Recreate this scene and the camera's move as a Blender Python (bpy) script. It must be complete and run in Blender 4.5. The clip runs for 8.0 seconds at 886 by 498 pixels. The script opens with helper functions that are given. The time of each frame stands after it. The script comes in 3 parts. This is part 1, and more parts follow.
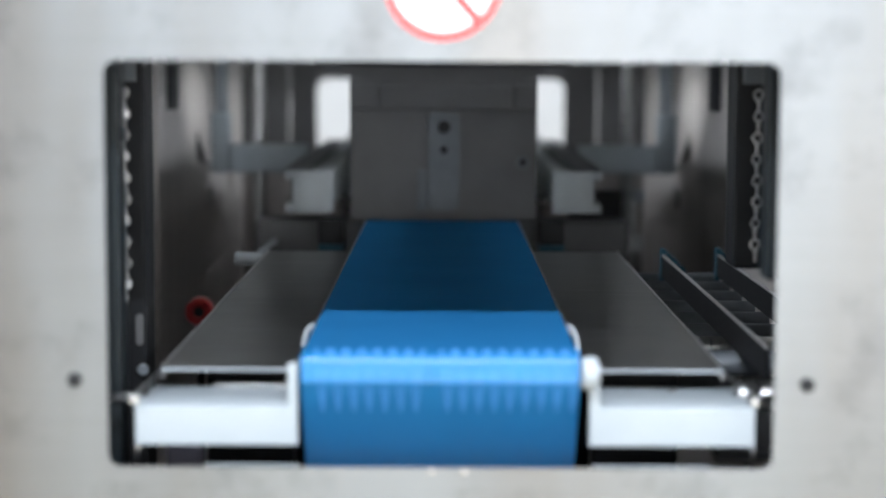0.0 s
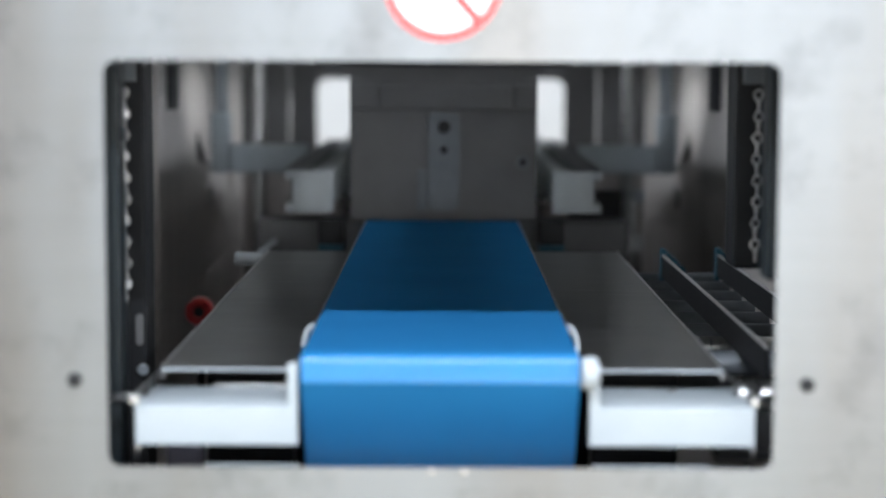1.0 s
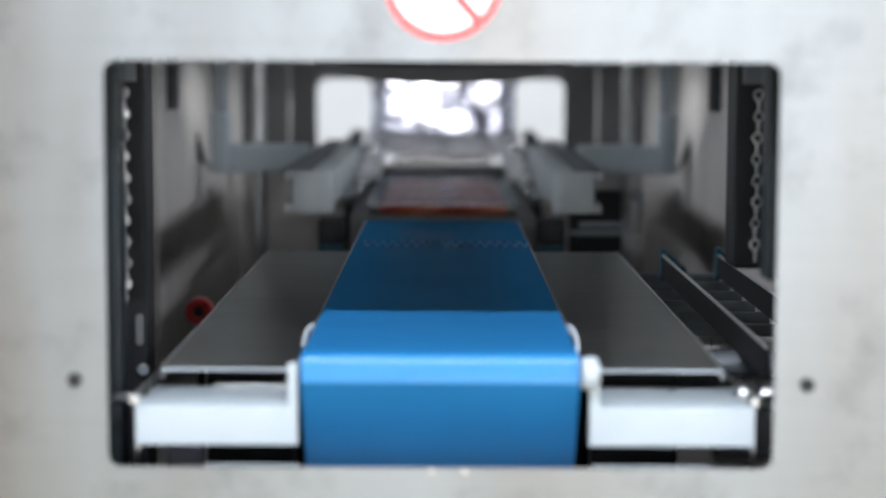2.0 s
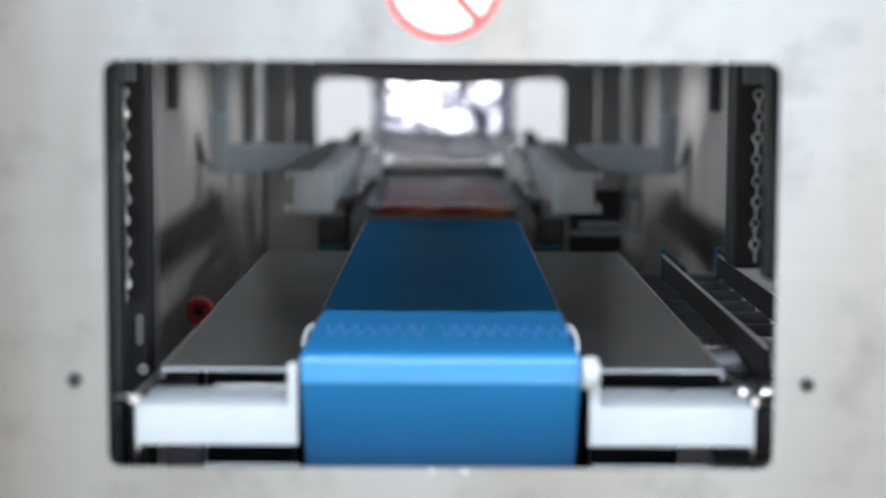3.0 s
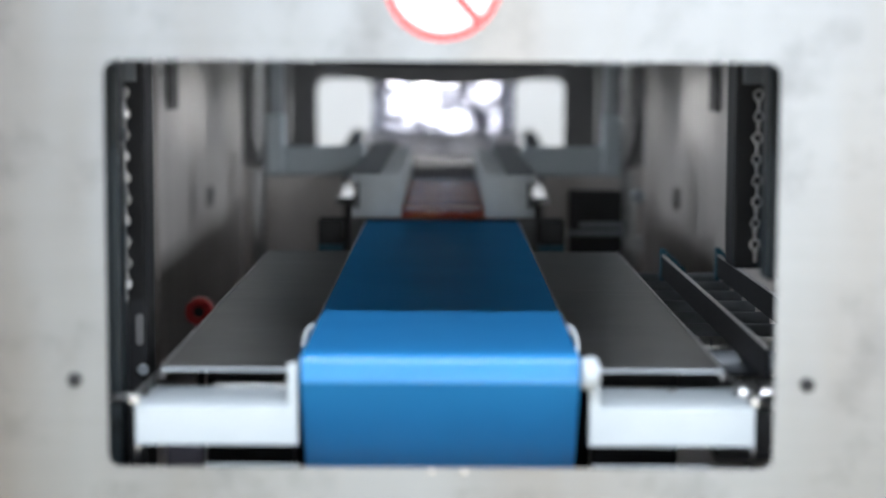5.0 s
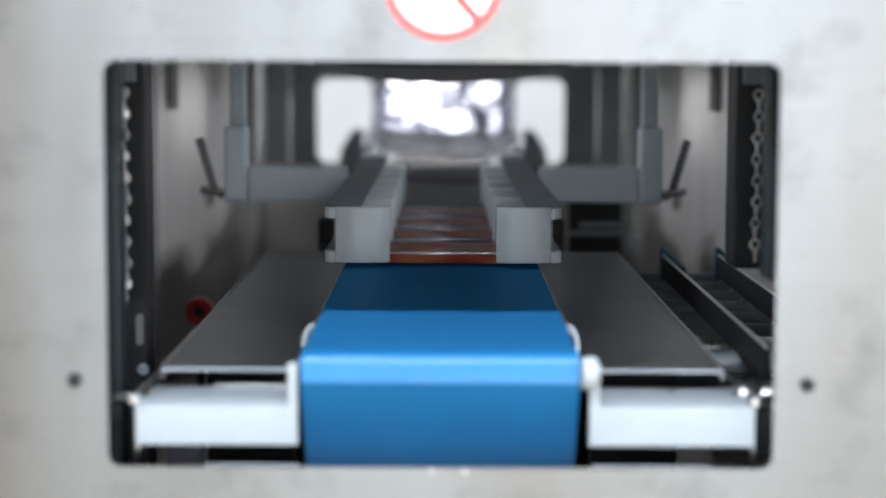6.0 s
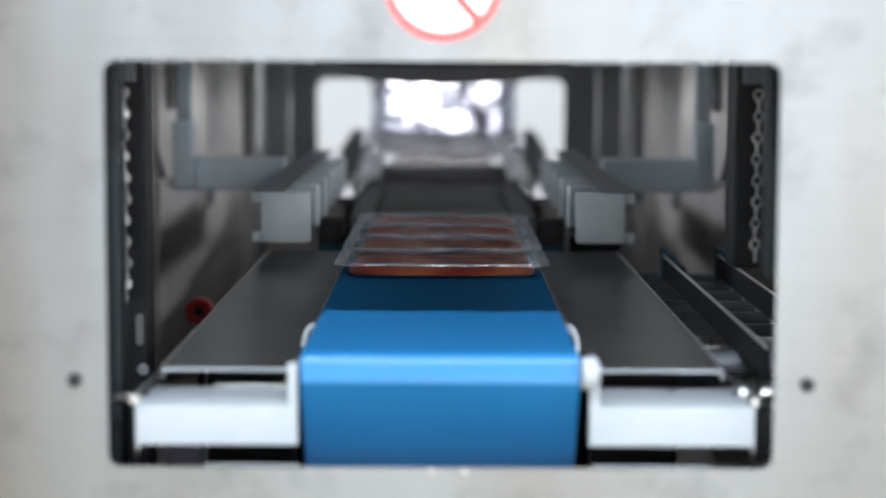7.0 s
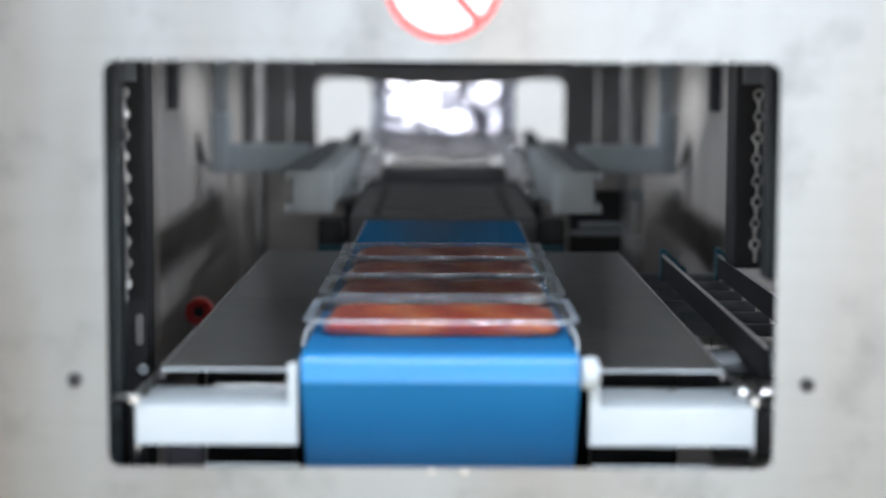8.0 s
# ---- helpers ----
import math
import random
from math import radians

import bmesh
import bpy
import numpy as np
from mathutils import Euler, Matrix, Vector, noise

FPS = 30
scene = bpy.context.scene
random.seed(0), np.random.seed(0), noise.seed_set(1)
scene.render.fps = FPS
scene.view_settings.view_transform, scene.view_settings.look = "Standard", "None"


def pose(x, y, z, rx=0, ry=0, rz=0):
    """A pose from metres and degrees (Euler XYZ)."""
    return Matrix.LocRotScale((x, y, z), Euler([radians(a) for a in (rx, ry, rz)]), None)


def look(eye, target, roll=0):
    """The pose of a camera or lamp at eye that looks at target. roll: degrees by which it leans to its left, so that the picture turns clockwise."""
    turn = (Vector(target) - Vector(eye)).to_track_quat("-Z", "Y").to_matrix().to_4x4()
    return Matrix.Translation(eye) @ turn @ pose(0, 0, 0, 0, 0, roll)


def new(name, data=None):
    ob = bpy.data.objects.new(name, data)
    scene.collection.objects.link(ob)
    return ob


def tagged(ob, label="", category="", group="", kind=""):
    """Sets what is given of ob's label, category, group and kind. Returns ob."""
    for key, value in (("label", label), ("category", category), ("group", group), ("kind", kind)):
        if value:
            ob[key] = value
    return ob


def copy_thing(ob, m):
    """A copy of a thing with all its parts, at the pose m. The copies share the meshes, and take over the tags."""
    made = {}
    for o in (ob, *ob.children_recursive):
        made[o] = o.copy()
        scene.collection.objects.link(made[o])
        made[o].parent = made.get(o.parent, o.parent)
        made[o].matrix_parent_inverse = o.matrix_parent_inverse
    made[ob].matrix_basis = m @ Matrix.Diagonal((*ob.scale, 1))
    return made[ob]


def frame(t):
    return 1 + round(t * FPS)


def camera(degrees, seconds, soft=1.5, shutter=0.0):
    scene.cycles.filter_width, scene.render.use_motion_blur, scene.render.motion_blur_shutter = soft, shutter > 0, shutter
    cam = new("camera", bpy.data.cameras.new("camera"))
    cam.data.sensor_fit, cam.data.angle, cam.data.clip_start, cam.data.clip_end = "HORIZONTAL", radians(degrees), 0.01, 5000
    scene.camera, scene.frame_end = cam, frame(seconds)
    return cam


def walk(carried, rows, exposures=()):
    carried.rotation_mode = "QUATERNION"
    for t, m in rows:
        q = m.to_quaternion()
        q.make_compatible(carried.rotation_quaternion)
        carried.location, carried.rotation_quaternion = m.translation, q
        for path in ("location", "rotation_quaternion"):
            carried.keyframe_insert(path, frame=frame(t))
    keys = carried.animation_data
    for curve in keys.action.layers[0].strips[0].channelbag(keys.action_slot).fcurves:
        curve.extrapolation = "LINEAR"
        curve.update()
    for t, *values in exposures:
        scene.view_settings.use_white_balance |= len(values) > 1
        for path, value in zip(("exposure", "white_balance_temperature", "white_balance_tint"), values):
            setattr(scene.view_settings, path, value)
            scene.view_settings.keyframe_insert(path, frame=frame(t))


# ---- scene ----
cam = camera(27, 8.0, soft=1.5, shutter=0.5)
EYE = (0.0, 0.0, 1.223)
AIM = (0.0, 10 * math.cos(radians(5.82)), 1.223 - 10 * math.sin(radians(5.82)))
cam.data.dof.use_dof = True
cam.data.dof.focus_distance = 2.36
cam.data.dof.aperture_fstop = 2.4
walk(cam, [(0, look(EYE, AIM, 0.25)), (8, look(EYE, AIM, 0.25))])

# ---- world and light ----
world = bpy.data.worlds.new("hall_air")
scene.world = world
world.use_nodes = True
world.node_tree.nodes["Background"].inputs[0].default_value = (0.75, 0.85, 1.0, 1)
world.node_tree.nodes["Background"].inputs[1].default_value = 0.05
scene.view_settings.exposure = 0.0

BELT = 0.95      # height of the belt's top
PANEL = 1.65     # the front cover's plane
LAMPS = [        # x, y, z, length, width, watts, turn: the strip lamps of the hall, with added fill
    (0.0, -0.92, 3.2, 2.4, 0.10, 275, 0),
    # added lamp, out of view, for the highlight on the belt's nose
    (0.0, 1.15, 3.2, 2.4, 0.10, 40, 0),
    # two added wide lamps, out of view, that fill the machine's inside
    (-3.65, 3.5, 2.85, 2.4, 1.3, 150, 90),
    (3.65, 3.5, 2.85, 2.4, 1.3, 150, 90),
    (0.0, 6.9, 3.2, 2.4, 0.12, 65, 0),
]


def strip_light(x, y, z, length, width, watts, turn):
    data = bpy.data.lights.new("strip_light", "AREA")
    data.shape, data.size, data.size_y = "RECTANGLE", length, width
    data.energy, data.color = watts, (0.875, 0.965, 1.1)
    ob = new("strip_light", data)
    ob.matrix_world = pose(x, y, z - 0.012, 0, 0, turn)
    return ob


for row in LAMPS:
    strip_light(*row)

# soft low front light, added as daylight in an assumed south window behind the camera
WINDOWS = [(-0.2, 1.9)]
for x0, x1 in WINDOWS:
    sky = bpy.data.lights.new("window_light", "AREA")
    sky.shape, sky.size, sky.size_y = "RECTANGLE", x1 - x0, 1.1
    sky.energy, sky.color = 59, (0.94, 0.985, 1.03)
    new("window_light", sky).matrix_world = pose((x0 + x1) / 2, -3.17, 1.2, 90, 0, 0)


# ---- materials ----
def material(name):
    m = bpy.data.materials.new(name)
    m.use_nodes = True
    n = m.node_tree.nodes
    return m, n, m.node_tree.links, n["Principled BSDF"]


def coords(n, l, scale):
    tc = n.new("ShaderNodeTexCoord")
    mp = n.new("ShaderNodeMapping")
    mp.inputs["Scale"].default_value = scale
    l.new(tc.outputs["Object"], mp.inputs["Vector"])
    return mp.outputs["Vector"]


def noise_tex(n, l, vec, scale, detail=4.0, rough=0.55):
    t = n.new("ShaderNodeTexNoise")
    t.inputs["Scale"].default_value, t.inputs["Detail"].default_value = scale, detail
    t.inputs["Roughness"].default_value = rough
    l.new(vec, t.inputs["Vector"])
    return t.outputs["Fac"]


def ramp(n, l, fac, stops):
    r = n.new("ShaderNodeValToRGB")
    e = r.color_ramp.elements
    for k, (p, c) in enumerate(stops):
        el = e[k] if k < 2 else e.new(p)
        el.position, el.color = p, (*c, 1)
    l.new(fac, r.inputs["Fac"])
    return r.outputs["Color"]


def grey(v):
    return (v, v, v)


def surface(name, c0, c1, metallic, r0, r1, scale=20.0, stretch=(1, 1, 1), fine=400.0, bump=0.05, spec=0.5, coat=0.0, drift=(1, 1, 1)):
    """Two tones mixed by large stains (on SIDE and COLUMN by painted reflection bands), roughness by a finer grain, and
    a light relief.
    """
    m, n, l, b = material(name)
    vs = coords(n, l, stretch)
    big = noise_tex(n, l, coords(n, l, drift), scale, 5)
    small = noise_tex(n, l, vs, fine, 3)
    l.new(ramp(n, l, big, [(0.3, c0), (0.7, c1)]), b.inputs["Base Color"])
    l.new(ramp(n, l, small, [(0.25, grey(r0)), (0.75, grey(r1))]), b.inputs["Roughness"])
    b.inputs["Metallic"].default_value = metallic
    b.inputs["Specular IOR Level"].default_value = spec
    b.inputs["Coat Weight"].default_value = coat
    bp = n.new("ShaderNodeBump")
    bp.inputs["Strength"].default_value, bp.inputs["Distance"].default_value = bump, 0.001
    l.new(small, bp.inputs["Height"])
    l.new(bp.outputs["Normal"], b.inputs["Normal"])
    return m


def film_material(name, tint, gloss, rise, wrinkle=0.6, patchy=False, haze=0.03, body=(0.75, 0.82, 0.9), front=False):
    """Clear film or tray plastic: see-through, with glints on its wrinkles and more gloss at a flat angle."""
    m, n, l, b = material(name)
    v = coords(n, l, (1, 1, 1))
    bp = n.new("ShaderNodeBump")
    bp.inputs["Strength"].default_value, bp.inputs["Distance"].default_value = wrinkle, 0.004
    ridge = n.new("ShaderNodeTexVoronoi")
    ridge.feature, ridge.inputs["Scale"].default_value = "DISTANCE_TO_EDGE", 38
    warp = n.new("ShaderNodeMix")
    warp.data_type = "VECTOR"
    warp.inputs["Factor"].default_value = 0.12
    wob = n.new("ShaderNodeTexNoise")
    wob.inputs["Scale"].default_value = 30
    l.new(v, wob.inputs["Vector"])
    l.new(v, warp.inputs["A"])
    l.new(wob.outputs["Color"], warp.inputs["B"])
    l.new(warp.outputs["Result"], ridge.inputs["Vector"])
    l.new(ridge.outputs["Distance"], bp.inputs["Height"])
    tr = n.new("ShaderNodeBsdfTransparent")
    tr.inputs["Color"].default_value = (*tint, 1)
    gl = n.new("ShaderNodeBsdfGlossy")
    gl.inputs["Roughness"].default_value = 0.07
    l.new(bp.outputs["Normal"], gl.inputs["Normal"])
    df = n.new("ShaderNodeBsdfDiffuse" if front else "ShaderNodeBsdfTranslucent")
    df.inputs["Color"].default_value = (*body, 1)
    one, two = n.new("ShaderNodeMixShader"), n.new("ShaderNodeMixShader")
    fr = n.new("ShaderNodeFresnel")
    fr.inputs["IOR"].default_value = 1.45
    l.new(bp.outputs["Normal"], fr.inputs["Normal"])
    flat = n.new("ShaderNodeMath")
    flat.operation = "MULTIPLY_ADD"
    flat.inputs[1].default_value, flat.inputs[2].default_value = rise, gloss
    l.new(fr.outputs[0], flat.inputs[0])
    l.new(flat.outputs[0], one.inputs[0])
    two.inputs[0].default_value = haze
    if patchy:
        cloud = noise_tex(n, l, v, 15, 5)
        l.new(ramp(n, l, cloud, [(0.4, grey(0.0)), (0.62, grey(0.9))]), two.inputs[0])
    l.new(tr.outputs[0], one.inputs[1])
    l.new(gl.outputs[0], one.inputs[2])
    l.new(one.outputs[0], two.inputs[1])
    l.new(df.outputs[0], two.inputs[2])
    l.new(two.outputs[0], n["Material Output"].inputs["Surface"])
    n.remove(b)
    return m


def glow(name, colour, strength):
    m, n, l, b = material(name)
    b.inputs["Emission Color"].default_value = (*colour, 1)
    b.inputs["Emission Strength"].default_value = strength
    return m


def steel_material():
    """Brushed sheet: fine level strokes, broad tone drift and a few dull smears."""
    m, n, l, b = material("brushed_stainless")
    v = coords(n, l, (1, 1, 1))
    strokes = noise_tex(n, l, coords(n, l, (6, 1, 420)), 3, 4)
    drift = noise_tex(n, l, coords(n, l, (1, 1, 0.16)), 6, 3)
    smear = noise_tex(n, l, v, 11, 7, 0.68)
    tone = ramp(n, l, drift, [(0.32, (0.226, 0.219, 0.211)), (0.5, (0.256, 0.262, 0.267)), (0.68, (0.289, 0.3, 0.309))])
    bands = noise_tex(n, l, coords(n, l, (2, 1, 70)), 1.6, 6, 0.7)
    dull = ramp(n, l, smear, [(0.52, grey(1.0)), (0.72, grey(0.72))])
    mix = n.new("ShaderNodeMix")
    mix.data_type, mix.blend_type = "RGBA", "MULTIPLY"
    mix.inputs["Factor"].default_value = 1.0
    l.new(tone, mix.inputs["A"])
    l.new(dull, mix.inputs["B"])
    grain = n.new("ShaderNodeMix")
    grain.data_type, grain.blend_type = "RGBA", "MULTIPLY"
    grain.inputs["Factor"].default_value = 1.0
    l.new(mix.outputs["Result"], grain.inputs["A"])
    l.new(ramp(n, l, bands, [(0.3, grey(0.94)), (0.7, grey(1.0))]), grain.inputs["B"])
    l.new(grain.outputs["Result"], b.inputs["Base Color"])
    l.new(ramp(n, l, drift, [(0.3, grey(0.38)), (0.7, grey(0.48))]), b.inputs["Roughness"])
    b.inputs["Metallic"].default_value = 1.0
    bp = n.new("ShaderNodeBump")
    bp.inputs["Strength"].default_value, bp.inputs["Distance"].default_value = 0.06, 0.0006
    l.new(strokes, bp.inputs["Height"])
    l.new(bp.outputs["Normal"], b.inputs["Normal"])
    return m


STEEL = steel_material()
SHEET = surface("satin_stainless_sheet", (0.42, 0.42, 0.42), (0.50, 0.50, 0.50), 1.0, 0.22, 0.36, 7, (30, 1, 1), 60, 0.05)
def table_material():
    """Dark satin sheet with faint cross scuffs and dull patches."""
    m, n, l, b = material("scuffed_slide_sheet")
    v = coords(n, l, (1, 1, 1))
    scuff = noise_tex(n, l, coords(n, l, (5, 90, 1)), 1.5, 3, 0.6)
    patch = noise_tex(n, l, v, 8, 3)
    mix = n.new("ShaderNodeMix")
    mix.data_type, mix.blend_type = "RGBA", "ADD"
    mix.inputs["Factor"].default_value = 1.0
    l.new(ramp(n, l, patch, [(0.3, (0.092, 0.09, 0.089)), (0.7, (0.145, 0.141, 0.139))]), mix.inputs["A"])
    l.new(ramp(n, l, scuff, [(0.56, grey(0.0)), (0.76, grey(0.1))]), mix.inputs["B"])
    l.new(mix.outputs["Result"], b.inputs["Base Color"])
    b.inputs["Metallic"].default_value = 0.9
    b.inputs["Roughness"].default_value = 0.28
    return m


TABLE = table_material()
# upright bands in the colour stand in for reflections on sheet steel
SIDE = surface("warm_grey_inner_sheet", (0.44, 0.41, 0.388), (0.64, 0.6, 0.57), 0.05, 0.4, 0.55, 3, (1, 1, 6), 30, 0.05, drift=(1, 3, 0.15))
MIRROR = surface("mirror_polished_steel", (0.8, 0.8, 0.81), (0.85, 0.85, 0.86), 1.0, 0.06, 0.12, 20, bump=0.01)
CHROME = surface("polished_steel", (0.75, 0.75, 0.76), (0.82, 0.82, 0.83), 1.0, 0.1, 0.18, 20)
DARK = surface("black_anodised", (0.010, 0.0105, 0.012), (0.018, 0.0185, 0.02), 0.1, 0.45, 0.6, 12, spec=0.3)
VIOLET = surface("violet_grey_plastic", (0.07, 0.067, 0.088), (0.095, 0.09, 0.115), 0.0, 0.6, 0.75, 14, spec=0.15)
NAVY = surface("blue_black_paint", (0.008, 0.013, 0.016), (0.013, 0.02, 0.024), 0.1, 0.35, 0.5, 10)
TOOL = surface("grey_tool_aluminium", (0.125, 0.124, 0.125), (0.165, 0.163, 0.165), 0.2, 0.5, 0.65, 8)
ARM = surface("bead_blasted_aluminium", (0.5, 0.54, 0.56), (0.57, 0.61, 0.63), 0.08, 0.45, 0.55, 25, fine=900)
LINK = surface("dull_chain_steel", (0.42, 0.41, 0.41), (0.52, 0.51, 0.51), 0.5, 0.25, 0.4, 60)
LATCH = surface("dull_blue_grey_plate", (0.24, 0.265, 0.285), (0.31, 0.335, 0.355), 0.3, 0.4, 0.55, 16)
PLATE = surface("dark_blue_grey_plate", (0.13, 0.145, 0.16), (0.175, 0.19, 0.205), 0.3, 0.45, 0.6, 16)
# same painted reflection bands as on SIDE
COLUMN = surface("light_grey_column", (0.41, 0.384, 0.365), (0.57, 0.53, 0.505), 0.2, 0.35, 0.5, 6, (1, 1, 5), 30, 0.04, drift=(1, 3, 0.15))
BAR = surface("blue_grey_casting", (0.35, 0.4, 0.43), (0.41, 0.455, 0.485), 0.2, 0.45, 0.6, 12)
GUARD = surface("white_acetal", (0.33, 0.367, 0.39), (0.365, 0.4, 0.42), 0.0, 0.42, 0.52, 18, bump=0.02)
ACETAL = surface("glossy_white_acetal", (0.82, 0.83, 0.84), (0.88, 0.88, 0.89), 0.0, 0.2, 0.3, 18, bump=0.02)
WALL = surface("white_wall_panel", (0.72, 0.73, 0.73), (0.78, 0.79, 0.79), 0.0, 0.5, 0.65, 1.2, fine=80)
REAR_WALL = surface("pale_grey_wall_panel", (0.6, 0.61, 0.62), (0.67, 0.68, 0.69), 0.0, 0.5, 0.65, 1.2, fine=80)
FLOOR = surface("beige_resin_floor", (0.38, 0.325, 0.24), (0.46, 0.395, 0.295), 0.0, 0.25, 0.4, 2, fine=200)
RED = surface("red_plastic", (0.42, 0.022, 0.024), (0.5, 0.03, 0.032), 0.0, 0.35, 0.45, 30)
SIGN_RED = surface("sign_red_print", (0.66, 0.042, 0.04), (0.72, 0.058, 0.055), 0.0, 0.35, 0.45, 30)
SIGN_WHITE = surface("sign_white_vinyl", (0.84, 0.84, 0.84), (0.88, 0.88, 0.88), 0.0, 0.3, 0.4, 30)
BLUE_STRIP = surface("teal_plastic", (0.012, 0.085, 0.13), (0.02, 0.11, 0.16), 0.0, 0.35, 0.5, 20)
# paler than the belt: light caught on the splice's tooth edges, as colour
SEAM = surface("pale_splice_edges", (0.06, 0.25, 0.6), (0.072, 0.275, 0.645), 0.0, 0.4, 0.5, 90, spec=0.15)
LIT = glow("lamp_diffuser", (0.95, 0.98, 1.0), 6.0)
# added glow behind the film, for its white middle and glints
LENS = glow("film_backlight_lens", (1.0, 1.0, 1.0), 7.5)
PANE_GLOW = glow("window_fill_pane", (0.95, 0.98, 1.0), 0.6)
CLEAR = film_material("clear_lidding_film", (0.96, 0.965, 0.97), 0.035, 0.2, 1.0, False, 0.008)
CLEAR_PANE = film_material("clear_polycarbonate", (0.95, 0.96, 0.96), 0.03, 0.3, 0.02)
FOLD = film_material("thin_slack_film", (0.92, 0.92, 0.95), 0.25, 0.4, 0.8, False, 0.6, (0.95, 0.95, 0.98))
FOIL = film_material("slack_film", (0.76, 0.77, 0.84), 0.12, 0.2, 0.9, True, 0.5, (0.5, 0.5, 0.58))
# opaque white body puts the film's bright glints into its colour
BUNCH = film_material("bunched_film", (0.85, 0.86, 0.9), 0.3, 0.5, 0.3, False, 0.65, (0.93, 0.93, 0.95), True)
TRAY = film_material("clear_tray_plastic", (0.88, 0.92, 0.95), 0.07, 0.2, 0.5, False, 0.2, (0.72, 0.8, 0.88), True)


def belt_material():
    m, n, l, b = material("blue_conveyor_belt")
    v = coords(n, l, (1, 1, 1))
    l.new(ramp(n, l, noise_tex(n, l, v, 6, 4), [(0.3, (0.018, 0.159, 0.372)), (0.7, (0.021, 0.176, 0.41))]), b.inputs["Base Color"])
    b.inputs["Specular IOR Level"].default_value = 0.0
    gl, mix = n.new("ShaderNodeBsdfGlossy"), n.new("ShaderNodeMixShader")
    l.new(ramp(n, l, noise_tex(n, l, coords(n, l, (30, 3, 3)), 1, 2), [(0.3, grey(0.2)), (0.7, grey(0.27))]), gl.inputs["Roughness"])
    mix.inputs[0].default_value = 0.045
    l.new(b.outputs[0], mix.inputs[1])
    l.new(gl.outputs[0], mix.inputs[2])
    l.new(mix.outputs[0], n["Material Output"].inputs["Surface"])
    return m


def meat_material():
    m, n, l, b = material("orange_red_fish_fillet")
    v = coords(n, l, (1, 3.0, 2.0))
    w = n.new("ShaderNodeTexWave")
    w.inputs["Scale"].default_value, w.inputs["Distortion"].default_value, w.inputs["Detail"].default_value = 3, 12, 4
    l.new(v, w.inputs["Vector"])
    l.new(ramp(n, l, w.outputs["Fac"], [(0.0, (0.38, 0.052, 0.026)), (0.6, (0.52, 0.108, 0.04)), (1.0, (0.62, 0.18, 0.065))]), b.inputs["Base Color"])
    b.inputs["Roughness"].default_value = 0.42
    b.inputs["Specular IOR Level"].default_value = 0.25
    bp = n.new("ShaderNodeBump")
    bp.inputs["Strength"].default_value, bp.inputs["Distance"].default_value = 0.3, 0.002
    l.new(noise_tex(n, l, coords(n, l, (1, 1, 1)), 120, 3), bp.inputs["Height"])
    l.new(bp.outputs["Normal"], b.inputs["Normal"])
    return m


BELT_MAT, MEAT = belt_material(), meat_material()


# ---- shape helpers ----
def part(name, bm, mat, parent=None, label="", smooth=False):
    me = bpy.data.meshes.new(name)
    bmesh.ops.recalc_face_normals(bm, faces=bm.faces)
    for f in bm.faces:
        f.smooth = smooth
    bm.to_mesh(me)
    bm.free()
    if smooth:
        me.set_sharp_from_angle(angle=radians(38))
    me.materials.append(mat)
    ob = new(name, me)
    ob.parent = parent
    return tagged(ob, label) if label else ob


def root(name, x, y, z, label, category, group="", kind=""):
    ob = new(name)
    ob.location = (x, y, z)
    ob.empty_display_size = 0.05
    return tagged(ob, label, category, group, kind)


def box(x0, x1, y0, y1, z0, z1, bevel=0.0015, seg=2, into=None):
    bm = bmesh.new()
    bmesh.ops.create_cube(bm, size=1, matrix=Matrix.Translation(((x0 + x1) / 2, (y0 + y1) / 2, (z0 + z1) / 2)) @ Matrix.Diagonal((x1 - x0, y1 - y0, z1 - z0, 1)))
    if bevel:
        bmesh.ops.bevel(bm, geom=bm.edges, offset=bevel, segments=seg, affect="EDGES", profile=0.5)
    return merge(into, bm)


def merge(into, bm):
    if into is None:
        return bm
    me = bpy.data.meshes.new("scrap")
    bm.to_mesh(me)
    bm.free()
    into.from_mesh(me)
    bpy.data.meshes.remove(me)
    return into


def rod(p0, p1, r, seg=20, bevel=0.0, into=None, r1=None):
    p0, p1 = Vector(p0), Vector(p1)
    bm = bmesh.new()
    m = Matrix.Translation((p0 + p1) / 2) @ (p1 - p0).to_track_quat("Z", "Y").to_matrix().to_4x4()
    bmesh.ops.create_cone(bm, cap_ends=True, segments=seg, radius1=r, radius2=r if r1 is None else r1, depth=(p1 - p0).length, matrix=m)
    if bevel:
        rim = [e for e in bm.edges if any(len(f.verts) > 4 for f in e.link_faces)]
        bmesh.ops.bevel(bm, geom=rim, offset=bevel, segments=2, affect="EDGES", profile=0.5)
    return merge(into, bm)


